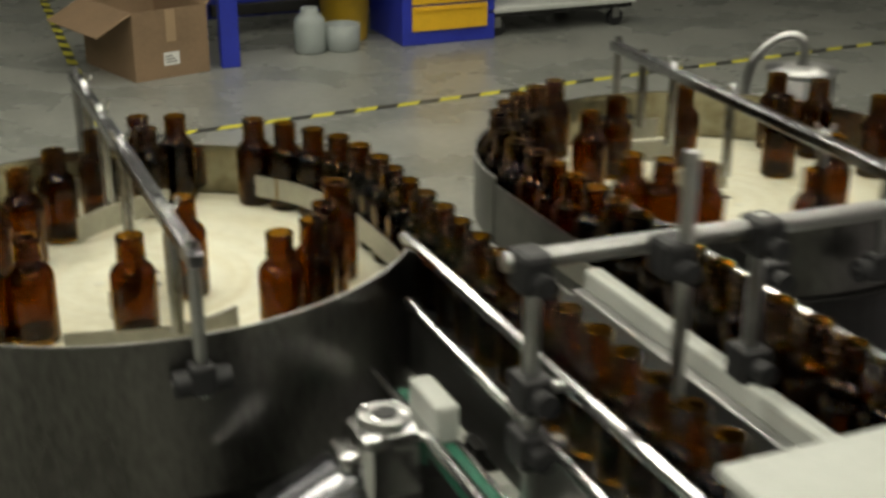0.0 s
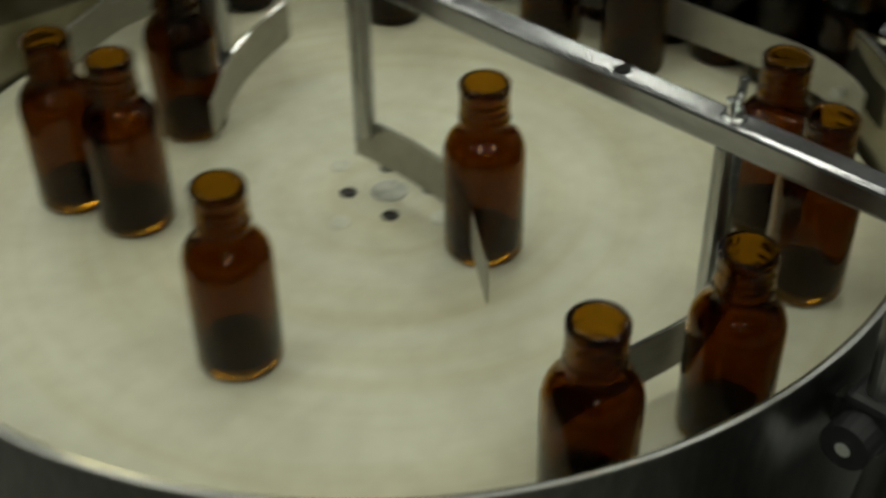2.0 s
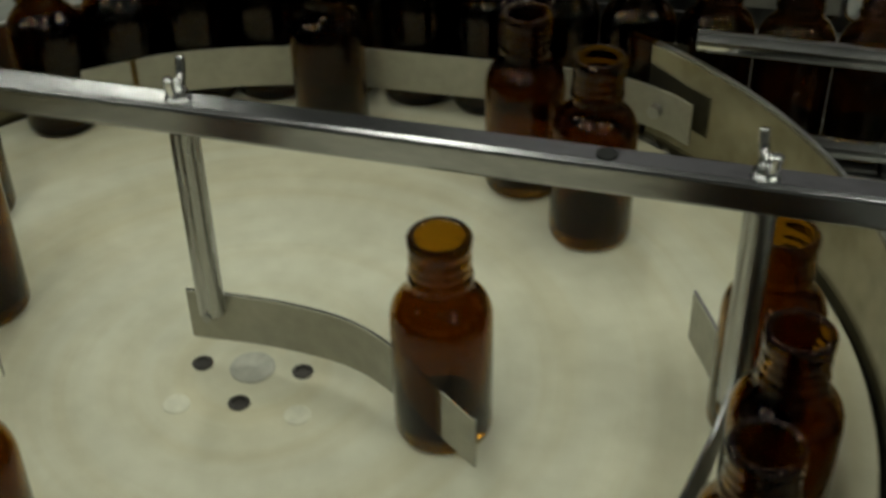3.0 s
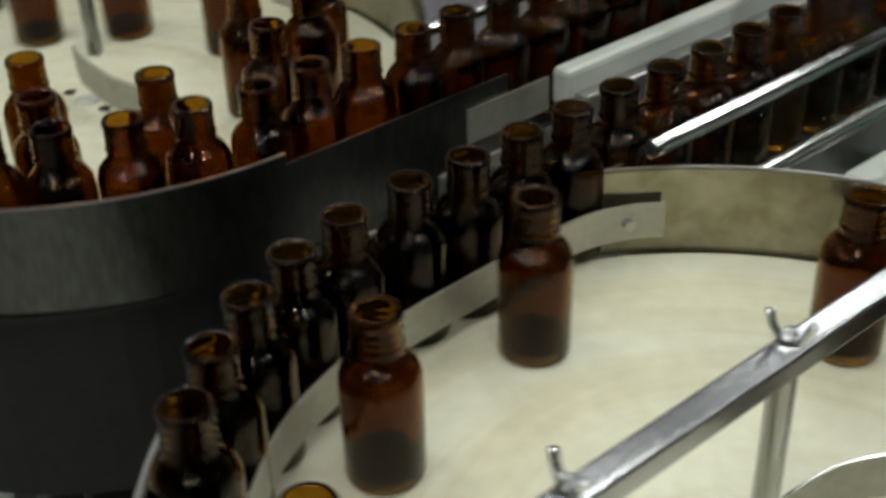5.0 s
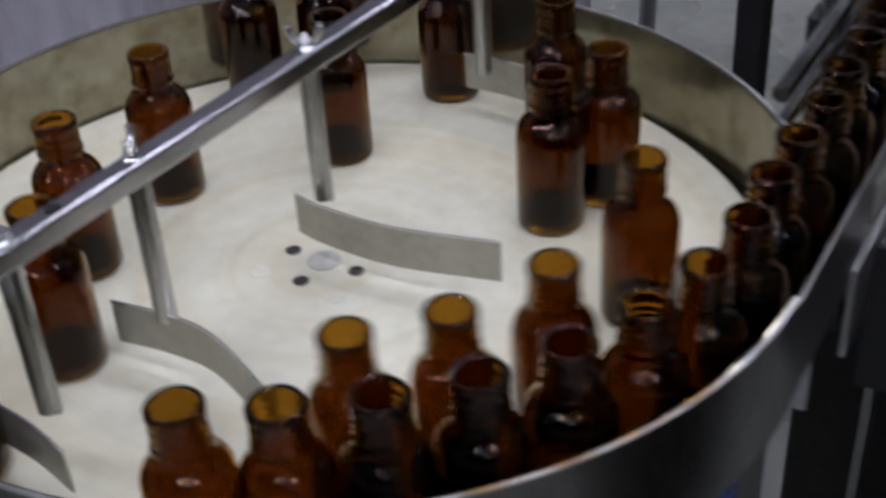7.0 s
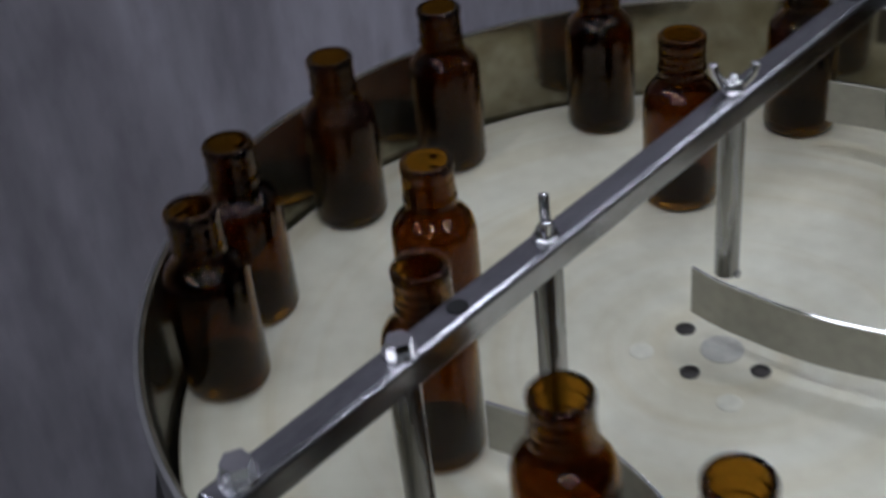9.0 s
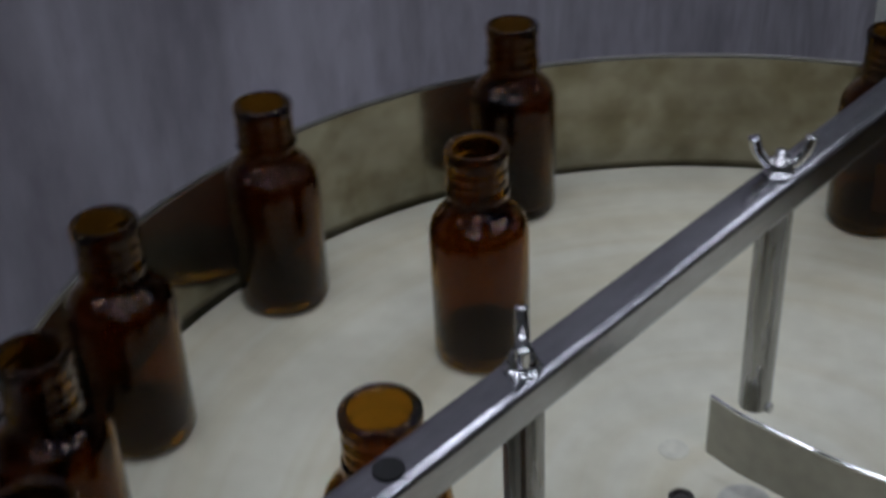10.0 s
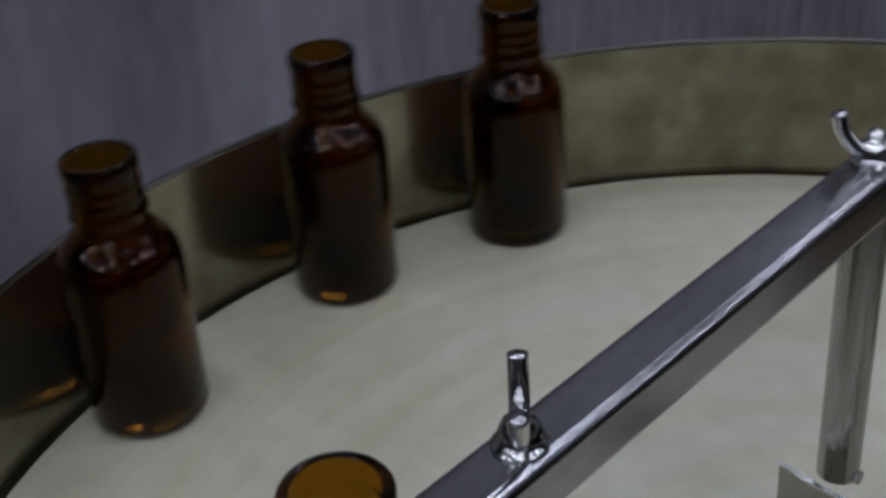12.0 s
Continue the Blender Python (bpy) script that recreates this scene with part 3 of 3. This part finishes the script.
def blade(bar, points):
    m = (Matrix.Translation(bar.location) @ bar.rotation_euler.to_matrix().to_4x4()).inverted()
    pts = [(m @ Vector((x, y, 0))).to_2d() for x, y in points]
    b = part("blade", ribbon(spline(pts), 0.914, 0.943, 0.0012), M_STRIP, bar, "curved steel guide blade", smooth=True)
    part("lip", ribbon(spline(pts), 0.9432, 0.944, 0.0016), M_CHROME, b)
    return b


blade(bar_a, [(-0.044, 0.001), (0.009, 0.0025), (0.055, -0.008), (0.116, -0.052)])
blade(bar_a, [(0.2, -0.108), (0.211, -0.06), (0.22, -0.0105), (0.213, 0.028), (0.198, 0.06)])
blade(bar_a, [(-0.122, -0.05), (-0.15, -0.016), (-0.172, 0.022), (-0.19, 0.072)])
blade(bar_a, [(-0.27, -0.06), (-0.29, -0.01), (-0.293, 0.03)])
blade(bar_b, [(0.006, 0.768), (0.001, 0.744), (-0.001, 0.69), (0.013, 0.619)])
blade(bar_b, [(-0.139, 0.8), (-0.135, 0.76), (-0.140, 0.722), (-0.17, 0.658)])
blade(bar_b, [(-0.236, 0.81), (-0.241, 0.77), (-0.25, 0.735)])
blade(bar_b, [(0.232, 0.79), (0.236, 0.75), (0.23, 0.70), (0.21, 0.668), (0.18, 0.65)])


# ---- conveyors ----
def conveyor(y, name):
    c = thing(name, "slat chain conveyor carrying amber bottles", "conveyor")
    part("bed", box((0.14, y - 0.026, Z - 0.055), (2.4, y + 0.026, Z - 0.008), 0.002), M_DARK, c)
    for s in (-1, 1):
        part("side_rail", box((0.14, y + s * 0.031 - 0.0025, Z - 0.075), (2.4, y + s * 0.031 + 0.0025, Z - 0.003), 0.0015), M_STEEL, c)
    plate = box((-0.0178, -0.0275, -0.006), (0.0178, 0.0275, 0.0), 0.0015)
    first = part("chain_plate", plate, M_CHAIN, c)
    first.location = (0.16, y, Z - 0.001)
    for k in range(1, 60):
        o = first.copy()
        scene.collection.objects.link(o)
        o.location = (0.16 + 0.0375 * k, y, Z - 0.001)
    for lx in (0.7, 1.5, 2.3):
        for s in (-1, 1):
            part("leg", box((lx - 0.018, y + s * 0.028 - 0.006, 0), (lx + 0.018, y + s * 0.028 + 0.006, Z - 0.07), 0.003), M_STEEL, c)
    return c


conveyor(LA, "conveyor")
conveyor(LB, "conveyor")


def guide_rail(y, z0, z1, x0, label, low=None):
    g = thing("guide_rail", label, "guide rail", (0, 0, 0), "guide rails")
    part("upper_rail", rod((x0, y, z1), (2.3, y, z1), 0.0068), M_CHROME, g, "polished round rail")
    part("rail_tip", lathe([(0, 0), (0.0045, 0), (0.0045, 0.0006), (0, 0.0006)], 12, (0, 0, 0)), M_BLACK, g).matrix_local = Matrix.Translation((x0 - 0.0002, y, z1)) @ Matrix.Rotation(radians(-90), 4, "Y")
    if z0:
        part("lower_rail", rod((x0 + 0.05, y + (low or 0), z0), (2.3, y + (low or 0), z0), 0.0062), M_CHROME, g, "polished round rail")
    return g


guide_rail(0.248, 0.93, 0.98, 0.175, "pair of polished steel guide rails beside the conveyor", -0.018)
guide_rail(0.503, 0.93, 0.985, 0.19, "pair of polished steel guide rails beside the conveyor", 0.012)
wg = thing("white_guide", "long white plastic side guide on a steel channel", "side guide")
part("guide_block", box((0.264, 0.412, 0.92), (2.3, 0.432, 0.953), 0.005), M_WHITE, wg, "white plastic block")
part("channel", box((0.27, 0.396, 0.912), (2.3, 0.4105, 0.934), 0.002), M_STEEL, wg)
for px in (0.42, 0.8, 1.2):
    part("bracket", rod((px, 0.403, 0.84), (px, 0.403, 0.914), 0.005), M_STEEL, wg)
sg = thing("side_guide", "thin pale side guide beside the conveyor", "side guide")
part("guide_block", box((0.262, 0.3215, 0.925), (2.3, 0.337, 0.945), 0.0015), M_WHITE, sg)
for px in (0.4, 0.8, 1.2):
    part("bracket", rod((px, 0.333, 0.82), (px, 0.333, 0.935), 0.004), M_STEEL, sg)

tray = thing("bridge_plate", "folded stainless plate between the two conveyors", "plate")
part("top_plate", box((0.2, 0.319, Z - 0.02), (0.4, 0.428, Z - 0.017), 0.001), M_CHAIN, tray)
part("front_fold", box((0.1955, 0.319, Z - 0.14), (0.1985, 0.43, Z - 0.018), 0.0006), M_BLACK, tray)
for px in (0.245, 0.31):
    part("bolt", rod((px, 0.375, Z - 0.017), (px, 0.375, Z - 0.012), 0.005, 6), M_CHROME, tray)
chan = thing("frame_beam", "dark steel beam between the conveyors", "beam")
part("beam", box((0.3, 0.345, 0.8), (2.3, 0.375, 0.84), 0.003), M_DARK, chan)
for px in (0.36, 0.9, 1.5, 2.1):
    part("cross_member", box((px - 0.015, 0.24, 0.805), (px + 0.015, 0.51, 0.835), 0.002), M_DARK, chan)
for px in (0.9, 2.1):
    part("leg", box((px - 0.015, 0.345, 0), (px + 0.015, 0.375, 0.8), 0.002), M_DARK, chan)
# mostly hidden sheet, added to keep light off the floor and darken the gaps
part("floor_shade_tray", box((0.41, 0.2, 0.776), (2.3, 0.56, 0.779), 0.001), M_DARK, chan, "dark tray added under the chains to shade the floor")
for k in range(5):
    part("bolt", rod((0.38 + 0.09 * k, 0.36, 0.84), (0.38 + 0.09 * k, 0.36, 0.85), 0.006, 10), M_CHROME, chan)

# posts, black clamp heads and the cross rod that hold the rails
def rail_post(x, y, top, heads, reach):
    p = thing("rail_post", "upright steel rod with black clamp heads", "post", (x, y, 0), "rail posts")
    part("rod", rod((0, 0, 0.7), (0, 0, top), 0.0065), M_STEEL, p)
    part("foot_block", box((-0.016, -0.016, 0.68), (0.016, 0.016, 0.72), 0.003), M_BLACK, p)
    for z in heads:
        h = part("clamp_head", box((-0.016, -0.014, z - 0.016), (0.016, 0.014, z + 0.016), 0.004), M_BLACK, p)
        part("clamp_arm", rod((0, 0, z), (0, reach, z), 0.005), M_STEEL, h)
        part("knob", rod((0.016, 0, z), (0.03, 0, z), 0.01, 14), M_BLACK, h)
    return p


rail_post(0.537, 0.214, 1.07, (0.98, 0.93), 0.03)
rail_post(0.95, 0.226, 1.0, (0.98, 0.93), 0.02)
rail_post(0.56, 0.336, 1.172, (0.93,), -0.012)
rail_post(0.535, 0.425, 1.1, (0.965,), -0.012)
rail_post(0.415, 0.53, 1.0, (0.985, 0.93), -0.026)
rail_post(0.68, 0.53, 1.02, (0.985, 0.93), -0.026)
cross = thing("cross_rod", "steel rod that spans both conveyors", "rod")
part("rod", rod((0.522, 0.196, 1.088), (0.545, 0.74, 1.088), 0.0085), M_STEEL, cross)
for cx, cy in ((0.53, 0.214), (0.548, 0.33), (0.535, 0.425)):
    part("clamp", box((cx - 0.015, cy - 0.014, 1.066), (cx + 0.02, cy + 0.014, 1.1), 0.006), M_BLACK, cross, "black plastic cross clamp")
    part("clamp_knob", rod((cx + 0.02, cy, 1.078), (cx + 0.032, cy, 1.078), 0.009, 14), M_BLACK, cross)
cp = part("end_post", rod((0.545, 0.735, 0.1), (0.545, 0.735, 1.11), 0.008), M_STEEL, cross)
part("post_foot", lathe([(0, 0), (0.04, 0), (0.04, 0.01), (0.01, 0.1), (0, 0.1)], 18, (0.545, 0.735, 0)), M_BLACK, cp)

# green belt drive and geared motor under the near table's exit
belt = thing("drive_belt", "green drive belt with steel guards", "drive belt")
part("belt", box((0.3, 0.185, 0.845), (1.6, 0.2, 0.875), 0.003), M_GREEN, belt)
part("guard", rod((0.27, 0.176, 0.882), (1.6, 0.176, 0.882), 0.006), M_CHROME, belt)
part("guard", rod((0.27, 0.208, 0.862), (1.6, 0.208, 0.862), 0.005), M_CHROME, belt)
part("bracket", box((0.5, 0.178, 0.82), (0.53, 0.24, 0.85), 0.002), M_STEEL, belt)
motor = thing("geared_motor", "cast aluminium geared motor on a bracket", "motor", (0.385, 0.145, 0.862))
bm = box((-0.03, -0.034, -0.045), (0.03, 0.034, 0.03), 0.012)
add_box(bm, (-0.022, -0.05, -0.03), (0.022, 0.05, 0.012), 0.008)
part("gearbox", bm, M_CHROME, motor, "bright cast gearbox")
part("shaft_flange", rod((0, 0, 0.03), (0, 0, 0.037), 0.024, 24), M_STEEL, motor)
part("shaft_bore", rod((0, 0, 0.0372), (0, 0, 0.038), 0.012, 18), M_BLACK, motor)
for k in range(4):
    a = math.pi / 4 + math.pi / 2 * k
    part("flange_bolt", rod((0.019 * math.cos(a), 0.019 * math.sin(a), 0.037), (0.019 * math.cos(a), 0.019 * math.sin(a), 0.041), 0.003, 6), M_CHROME, motor)
mb = part("motor_body", lathe([(0, 0.03), (0.026, 0.03), (0.03, 0.034), (0.03, 0.12), (0.024, 0.128), (0, 0.128)], 24), M_ALU, motor, "ribbed motor body")
mb.matrix_local = Matrix.Translation((0, 0, -0.01)) @ Matrix.Rotation(radians(115), 4, "X") @ Matrix.Rotation(radians(0), 4, "Y")
for k in range(14):
    a = 2 * math.pi * k / 14
    part("cooling_fin", box((-0.0015, 0.028, 0.04), (0.0015, 0.036, 0.115), 0, Matrix.Rotation(a, 4, "Z")), M_ALU, mb)
part("cover_plate", box((-0.035, 0.036, 0.012), (0.035, 0.06, 0.05), 0.004), M_WHITE, motor, "pale cover block")
part("mount", box((-0.05, -0.03, -0.06), (0.05, 0.07, -0.046), 0.003), M_DARK, motor)
part("support", box((-0.012, 0.0, -0.862), (0.012, 0.03, -0.06), 0.002), M_DARK, motor)

# white cover at the infeed of the next machine
cover = thing("machine_cover", "pale plastic cover plate over the conveyors", "cover")
part("plate", box((0.76, 0.235, 1.018), (1.06, 0.56, 1.03), 0.004), M_WHITE, cover)
for cx, cy in ((0.78, 0.242), (0.78, 0.552), (1.04, 0.242), (1.04, 0.552)):
    part("pillar", rod((cx, cy, 0.82), (cx, cy, 1.018), 0.006), M_STEEL, cover)

# dark block added below the cover to shade and hide the bright floor
part("floor_shade_block", box((0.78, 0.2, 0.0), (2.3, 0.6, 0.77), 0.006), M_DARK, cover, "dark block added to shade the floor")

# a cable and a machine foot on the floor under the conveyors
cable = thing("cable", "thin pale cable hanging under the turntables", "cable")
pts = [(0.3, 0.45, 0.82), (0.42, 0.52, 0.6), (0.6, 0.6, 0.3), (0.7, 0.62, 0.08), (0.74, 0.63, 0.006), (0.68, 0.58, 0.006)]
part("cord", tube(pts, 0.004, 10), M_WHITE, cable, smooth=True)
foot = thing("machine_stand", "square machine stand on a black levelling foot", "machine stand", (0.88, 0.726, 0))
part("pad", lathe([(0, 0), (0.034, 0), (0.036, 0.008), (0.022, 0.026), (0.009, 0.032), (0, 0.032)], 24), M_BLACK, foot, "round black rubber pad", smooth=True)
part("spindle", rod((0, 0, 0.03), (0, 0, 0.1), 0.007), M_CHROME, foot)
part("leg_end", box((-0.022, -0.022, 0.1), (0.022, 0.022, 0.15), 0.003), M_STRIP, foot, "pale square leg end")
part("leg", box((-0.018, -0.018, 0.15), (0.018, 0.018, 0.8), 0.003), M_DARK, foot)

# ---- bottles ----
prof = [(0, 0.0012), (0.012, 0.001), (0.0205, 0.0), (0.0226, 0.0012), (0.0235, 0.004), (0.0235, 0.066), (0.0231, 0.0705), (0.0219, 0.0745), (0.0198, 0.078),
        (0.0172, 0.081), (0.0152, 0.0835), (0.0141, 0.0865), (0.0139, 0.0885), (0.0148, 0.0895), (0.0148, 0.0915), (0.0139, 0.0928), (0.0139, 0.0945),
        (0.01418, 0.0957), (0.01418, 0.0965), (0.0139, 0.0978), (0.0139, 0.0992), (0.01418, 0.1003), (0.01418, 0.1011), (0.0139, 0.1024), (0.0138, 0.105),
        (0.0144, 0.107), (0.0144, 0.1108), (0.0136, 0.112), (0.0118, 0.112), (0.0108, 0.1108), (0.0106, 0.088), (0.0115, 0.084), (0.0148, 0.0795),
        (0.0185, 0.0755), (0.0208, 0.0695), (0.0212, 0.065), (0.0212, 0.009), (0.0195, 0.0062), (0.012, 0.0058), (0, 0.0068)]
bottle = part("bottle", lathe(prof, 32), M_AMBER, smooth=True)
part("base", lathe([(0, 0.0072), (0.0196, 0.0066), (0.0206, 0.0095), (0.0202, 0.0112), (0.012, 0.0106), (0, 0.0112)], 24), M_BASE, bottle, "thick dark glass base", smooth=True)
tagged(bottle, "empty amber glass bottle with a threaded neck", "bottle", "amber bottles")
rng = random.Random(4)


def put_bottle(x, y, ob=None):
    m = pose(x, y, Z + 0.0006, 0, 0, rng.uniform(0, 360))
    if ob is None:
        return copy_thing(bottle, m)
    ob.matrix_basis = m
    return ob


# queues that wait in the lanes and on the conveyors
put_bottle(-0.007, LA, bottle)
for k in range(1, 34):
    put_bottle(-0.007 + 0.0475 * k, LA + rng.uniform(-0.0015, 0.0015))
for a in (99.6, 109.0, 118.4, 127.8, 137.2, 158.5, 168.0):
    put_bottle(CA.x + 0.2855 * math.cos(radians(a)), CA.y + 0.2855 * math.sin(radians(a)))
for k in range(34):
    put_bottle(0.002 + 0.0475 * k, LB + 0.0015 + rng.uniform(-0.0015, 0.0015))
for k in range(1, 8):
    a = -90 - 9.75 * k
    q = 0.2725 + 0.0105 * max(0, 1 - k / 6)
    put_bottle(CB.x + q * math.cos(radians(a)), CB.y + q * math.sin(radians(a)))


def riders():
    """The bottles that ride on the discs: rows of seconds, radius and angle on the way."""
    A = [
        [(0, .204, -56), (.5, .204, -78), (1, .204, -100), (1.5, .204, -121.5), (2, .195, -136), (3, .21, -172), (3.7, .225, -192), (5.5, .23, -211.5), (6, .229, -231.4), (12, .2, -470)],
        [(0, .172, -46), (.5, .165, -70), (1, .161, -94), (1.5, .161, -116), (2, .155, -127), (3, .2, -157), (3.7, .24, -173), (5.5, .247, -190), (6, .247, -208), (12, .2, -440)],
        [(0, .155, -107), (.5, .155, -127), (1, .158, -151), (1.5, .16, -160), (2.5, .153, -173), (3, .158, -184), (3.7, .175, -205), (5.5, .23, -259.2), (6, .23, -278.5), (12, .2, -500)],
        [(0, .15, -134), (.5, .156, -153), (1, .207, -176), (1.5, .21, -180), (2.5, .215, -188), (3, .23, -203), (3.5, .231, -220), (3.7, .231, -228), (5.5, .221, -303.5), (6, .221, -323.5), (12, .22, -550)],
        [(0, .18, -160), (.5, .194, -173.5), (1, .225, -192), (1.5, .23, -208), (2, .235, -225), (2.5, .235, -242), (3, .235, -261), (3.5, .225, -281), (3.7, .225, -289), (6, .2, -372), (12, .15, -600)],
        [(0, .158, -10.7), (.3, .163, -14), (.5, .167, -17), (1, .164, -36.6), (1.5, .163, -58), (2, .168, -72.6), (2.5, .163, -91), (3, .16, -111), (3.7, .16, -138), (6, .17, -205), (12, .17, -440)],
        [(0, .074, 36), (.3, .09, 15), (.5, .096, 6.8), (1, .066, 6), (1.5, .073, 3), (2, .081, -.7), (2.5, .092, -5), (3, .105, -7.7), (3.5, .117, -8), (4.2, .14, -20), (6, .15, -90), (12, .15, -325)],
        [(0, .228, 165), (.5, .228, 145), (1, .231, 124.9), (1.5, .23, 105), (2, .228, 86), (2.5, .222, 67), (3, .213, 47.5), (3.5, .213, 25.2), (3.7, .213, 17), (12, .16, -250)],
        [(0, .23, 181), (.5, .23, 161), (1, .225, 141.8), (1.5, .227, 122), (2, .228, 104), (2.5, .226, 84), (3, .22, 64), (3.5, .211, 43.5), (3.7, .211, 35), (6, .2, -40), (12, .19, -230)],
        [(0, .232, 28), (.5, .234, 15.9), (1, .248, 12), (1.5, .271, -7.4), (2, .272, -24.5), (2.5, .27, -28.5), (3, .268, -37), (3.7, .265, -52), (6, .25, -120), (12, .25, -330)],
        [(0, .235, 40), (.5, .232, 28), (1, .246, 23.7), (1.5, .258, 5), (2, .268, -6), (2.5, .272, -12), (3, .27, -23), (3.7, .27, -34), (6, .25, -95), (12, .25, -305)],
        [(0, .225, 52), (.5, .228, 42), (1, .226, 37.6), (1.5, .225, 28.2), (2, .255, 22), (2.5, .257, 5.4), (3, .26, -9), (3.7, .258, -19), (6, .24, -75), (12, .24, -285)],
        [(0, .223, 70), (.5, .223, 58.6), (1, .228, 49.8), (1.5, .226, 41.2), (2, .229, 35.5), (2.5, .24, 19), (3, .249, 5.5), (3.7, .25, -5), (6, .23, -50), (12, .23, -260)],
    ]

    def rim_r(a):
        a = (a + 180) % 360 - 180
        return float(np.interp(a, (-180, -160, -146, -119, -75, -40, 10, 50, 150, 170, 180), (.245, .234, .226, .226, .21, .206, .25, .266, .271, .258, .245)))

    B = []
    for a9, lag, later in ((125.8, 0, {8.5: 104.3}), (112, 0, {8.5: 91.2}), (88.9, 0, {8.5: 69.3, 9.5: 110.6, 10: 134.3}),
                           (69.9, 11, {8.5: 51.3, 9.5: 91.3, 10: 114.9}), (45.6, 8.3, {9.5: 65.4, 10: 89.2, 10.5: 111.2}),
                           (15.7, 22, {8.5: -3, 9.5: 35.6, 10: 56.4, 10.5: 81.2, 11: 104.4}), (-17, 20, {8.5: -34.7, 10: 11.4, 10.5: 30.2, 11: 53.2, 11.5: 78.9, 12: 101.1}),
                           (-36.5, 14, {11: 26.4, 11.5: 50.8, 12: 76.5}), (-58, 4, {11.5: 30.7, 12: 57}), (-115, 0, {})):
        turns = {t: a9 + SPIN * (t - 9) - lag for t in [0.5 * k for k in range(14)]}
        turns.update({9: a9, **later})
        last = max(turns)
        if last < 12:
            turns[12] = turns[last] + SPIN * (12 - last)
        ts = sorted(turns)
        B.append([(t, rim_r(float(np.interp(t, ts, [turns[q] for q in ts]))), float(np.interp(t, ts, [turns[q] for q in ts]))) for t in [0.25 * k for k in range(49)]])
    for way in ([(5.5, .158, -108), (6.5, .16, -68.5), (8.5, .154, 18), (9, .157, 36.9), (9.5, .155, 58.4), (10, .156, 80.9), (10.5, .154, 102.4), (11, .151, 124.6), (11.5, .153, 142.2), (12, .153, 152.6)],
                [(5.5, .155, -31), (6.5, .14, 6.5), (9, .154, 114), (9.5, .154, 137.6), (10, .157, 153.3), (10.5, .166, 160), (11, .19, 176), (12, .2, 205)],
                [(5.5, .155, 21.5), (6.5, .152, 62), (8.5, .16, 131), (9, .163, 148.4), (9.5, .18, 168), (10, .2, 190), (12, .2, 268)],
                [(5.5, .151, 66), (6.5, .155, 103), (8.5, .174, 160), (9, .18, 185.6), (9.5, .2, 204), (12, .18, 300)],
                [(5.5, .16, 98), (6.5, .17, 136), (8.5, .195, 201), (9, .21, 208), (10, .17, 250), (12, .16, 330)]):
        t0, r0, a0 = way[0]
        B.append([(t, r0, a0 + SPIN * (t - t0)) for t in (0, 1, 2, 3, 4, 5)] + way)
    return A, B


def key_rider(ob, c, rows):
    ts = [r[0] for r in rows]
    out = []
    for t in [0.25 * k for k in range(49)]:
        r, a = float(np.interp(t, ts, [q[1] for q in rows])), float(np.interp(t, ts, [q[2] for q in rows]))
        out.append((t, pose(c.x + r * math.cos(radians(a)), c.y + r * math.sin(radians(a)), Z + 0.0006, 0, 0, a)))
    walk(ob, out)


def motions():
    for d, s, a0 in ((disc_a, -SPIN, 207 + SPIN * 2.5), (disc_b, SPIN, 77.2 - SPIN * 9)):
        walk(d, [(t, pose(0, 0, Z, 0, 0, a0 + s * t)) for t in range(13)])
    A, B = riders()
    for c, ways in ((CA, A), (CB, B)):
        for rows in ways:
            key_rider(put_bottle(c.x, c.y), c, rows)


motions()
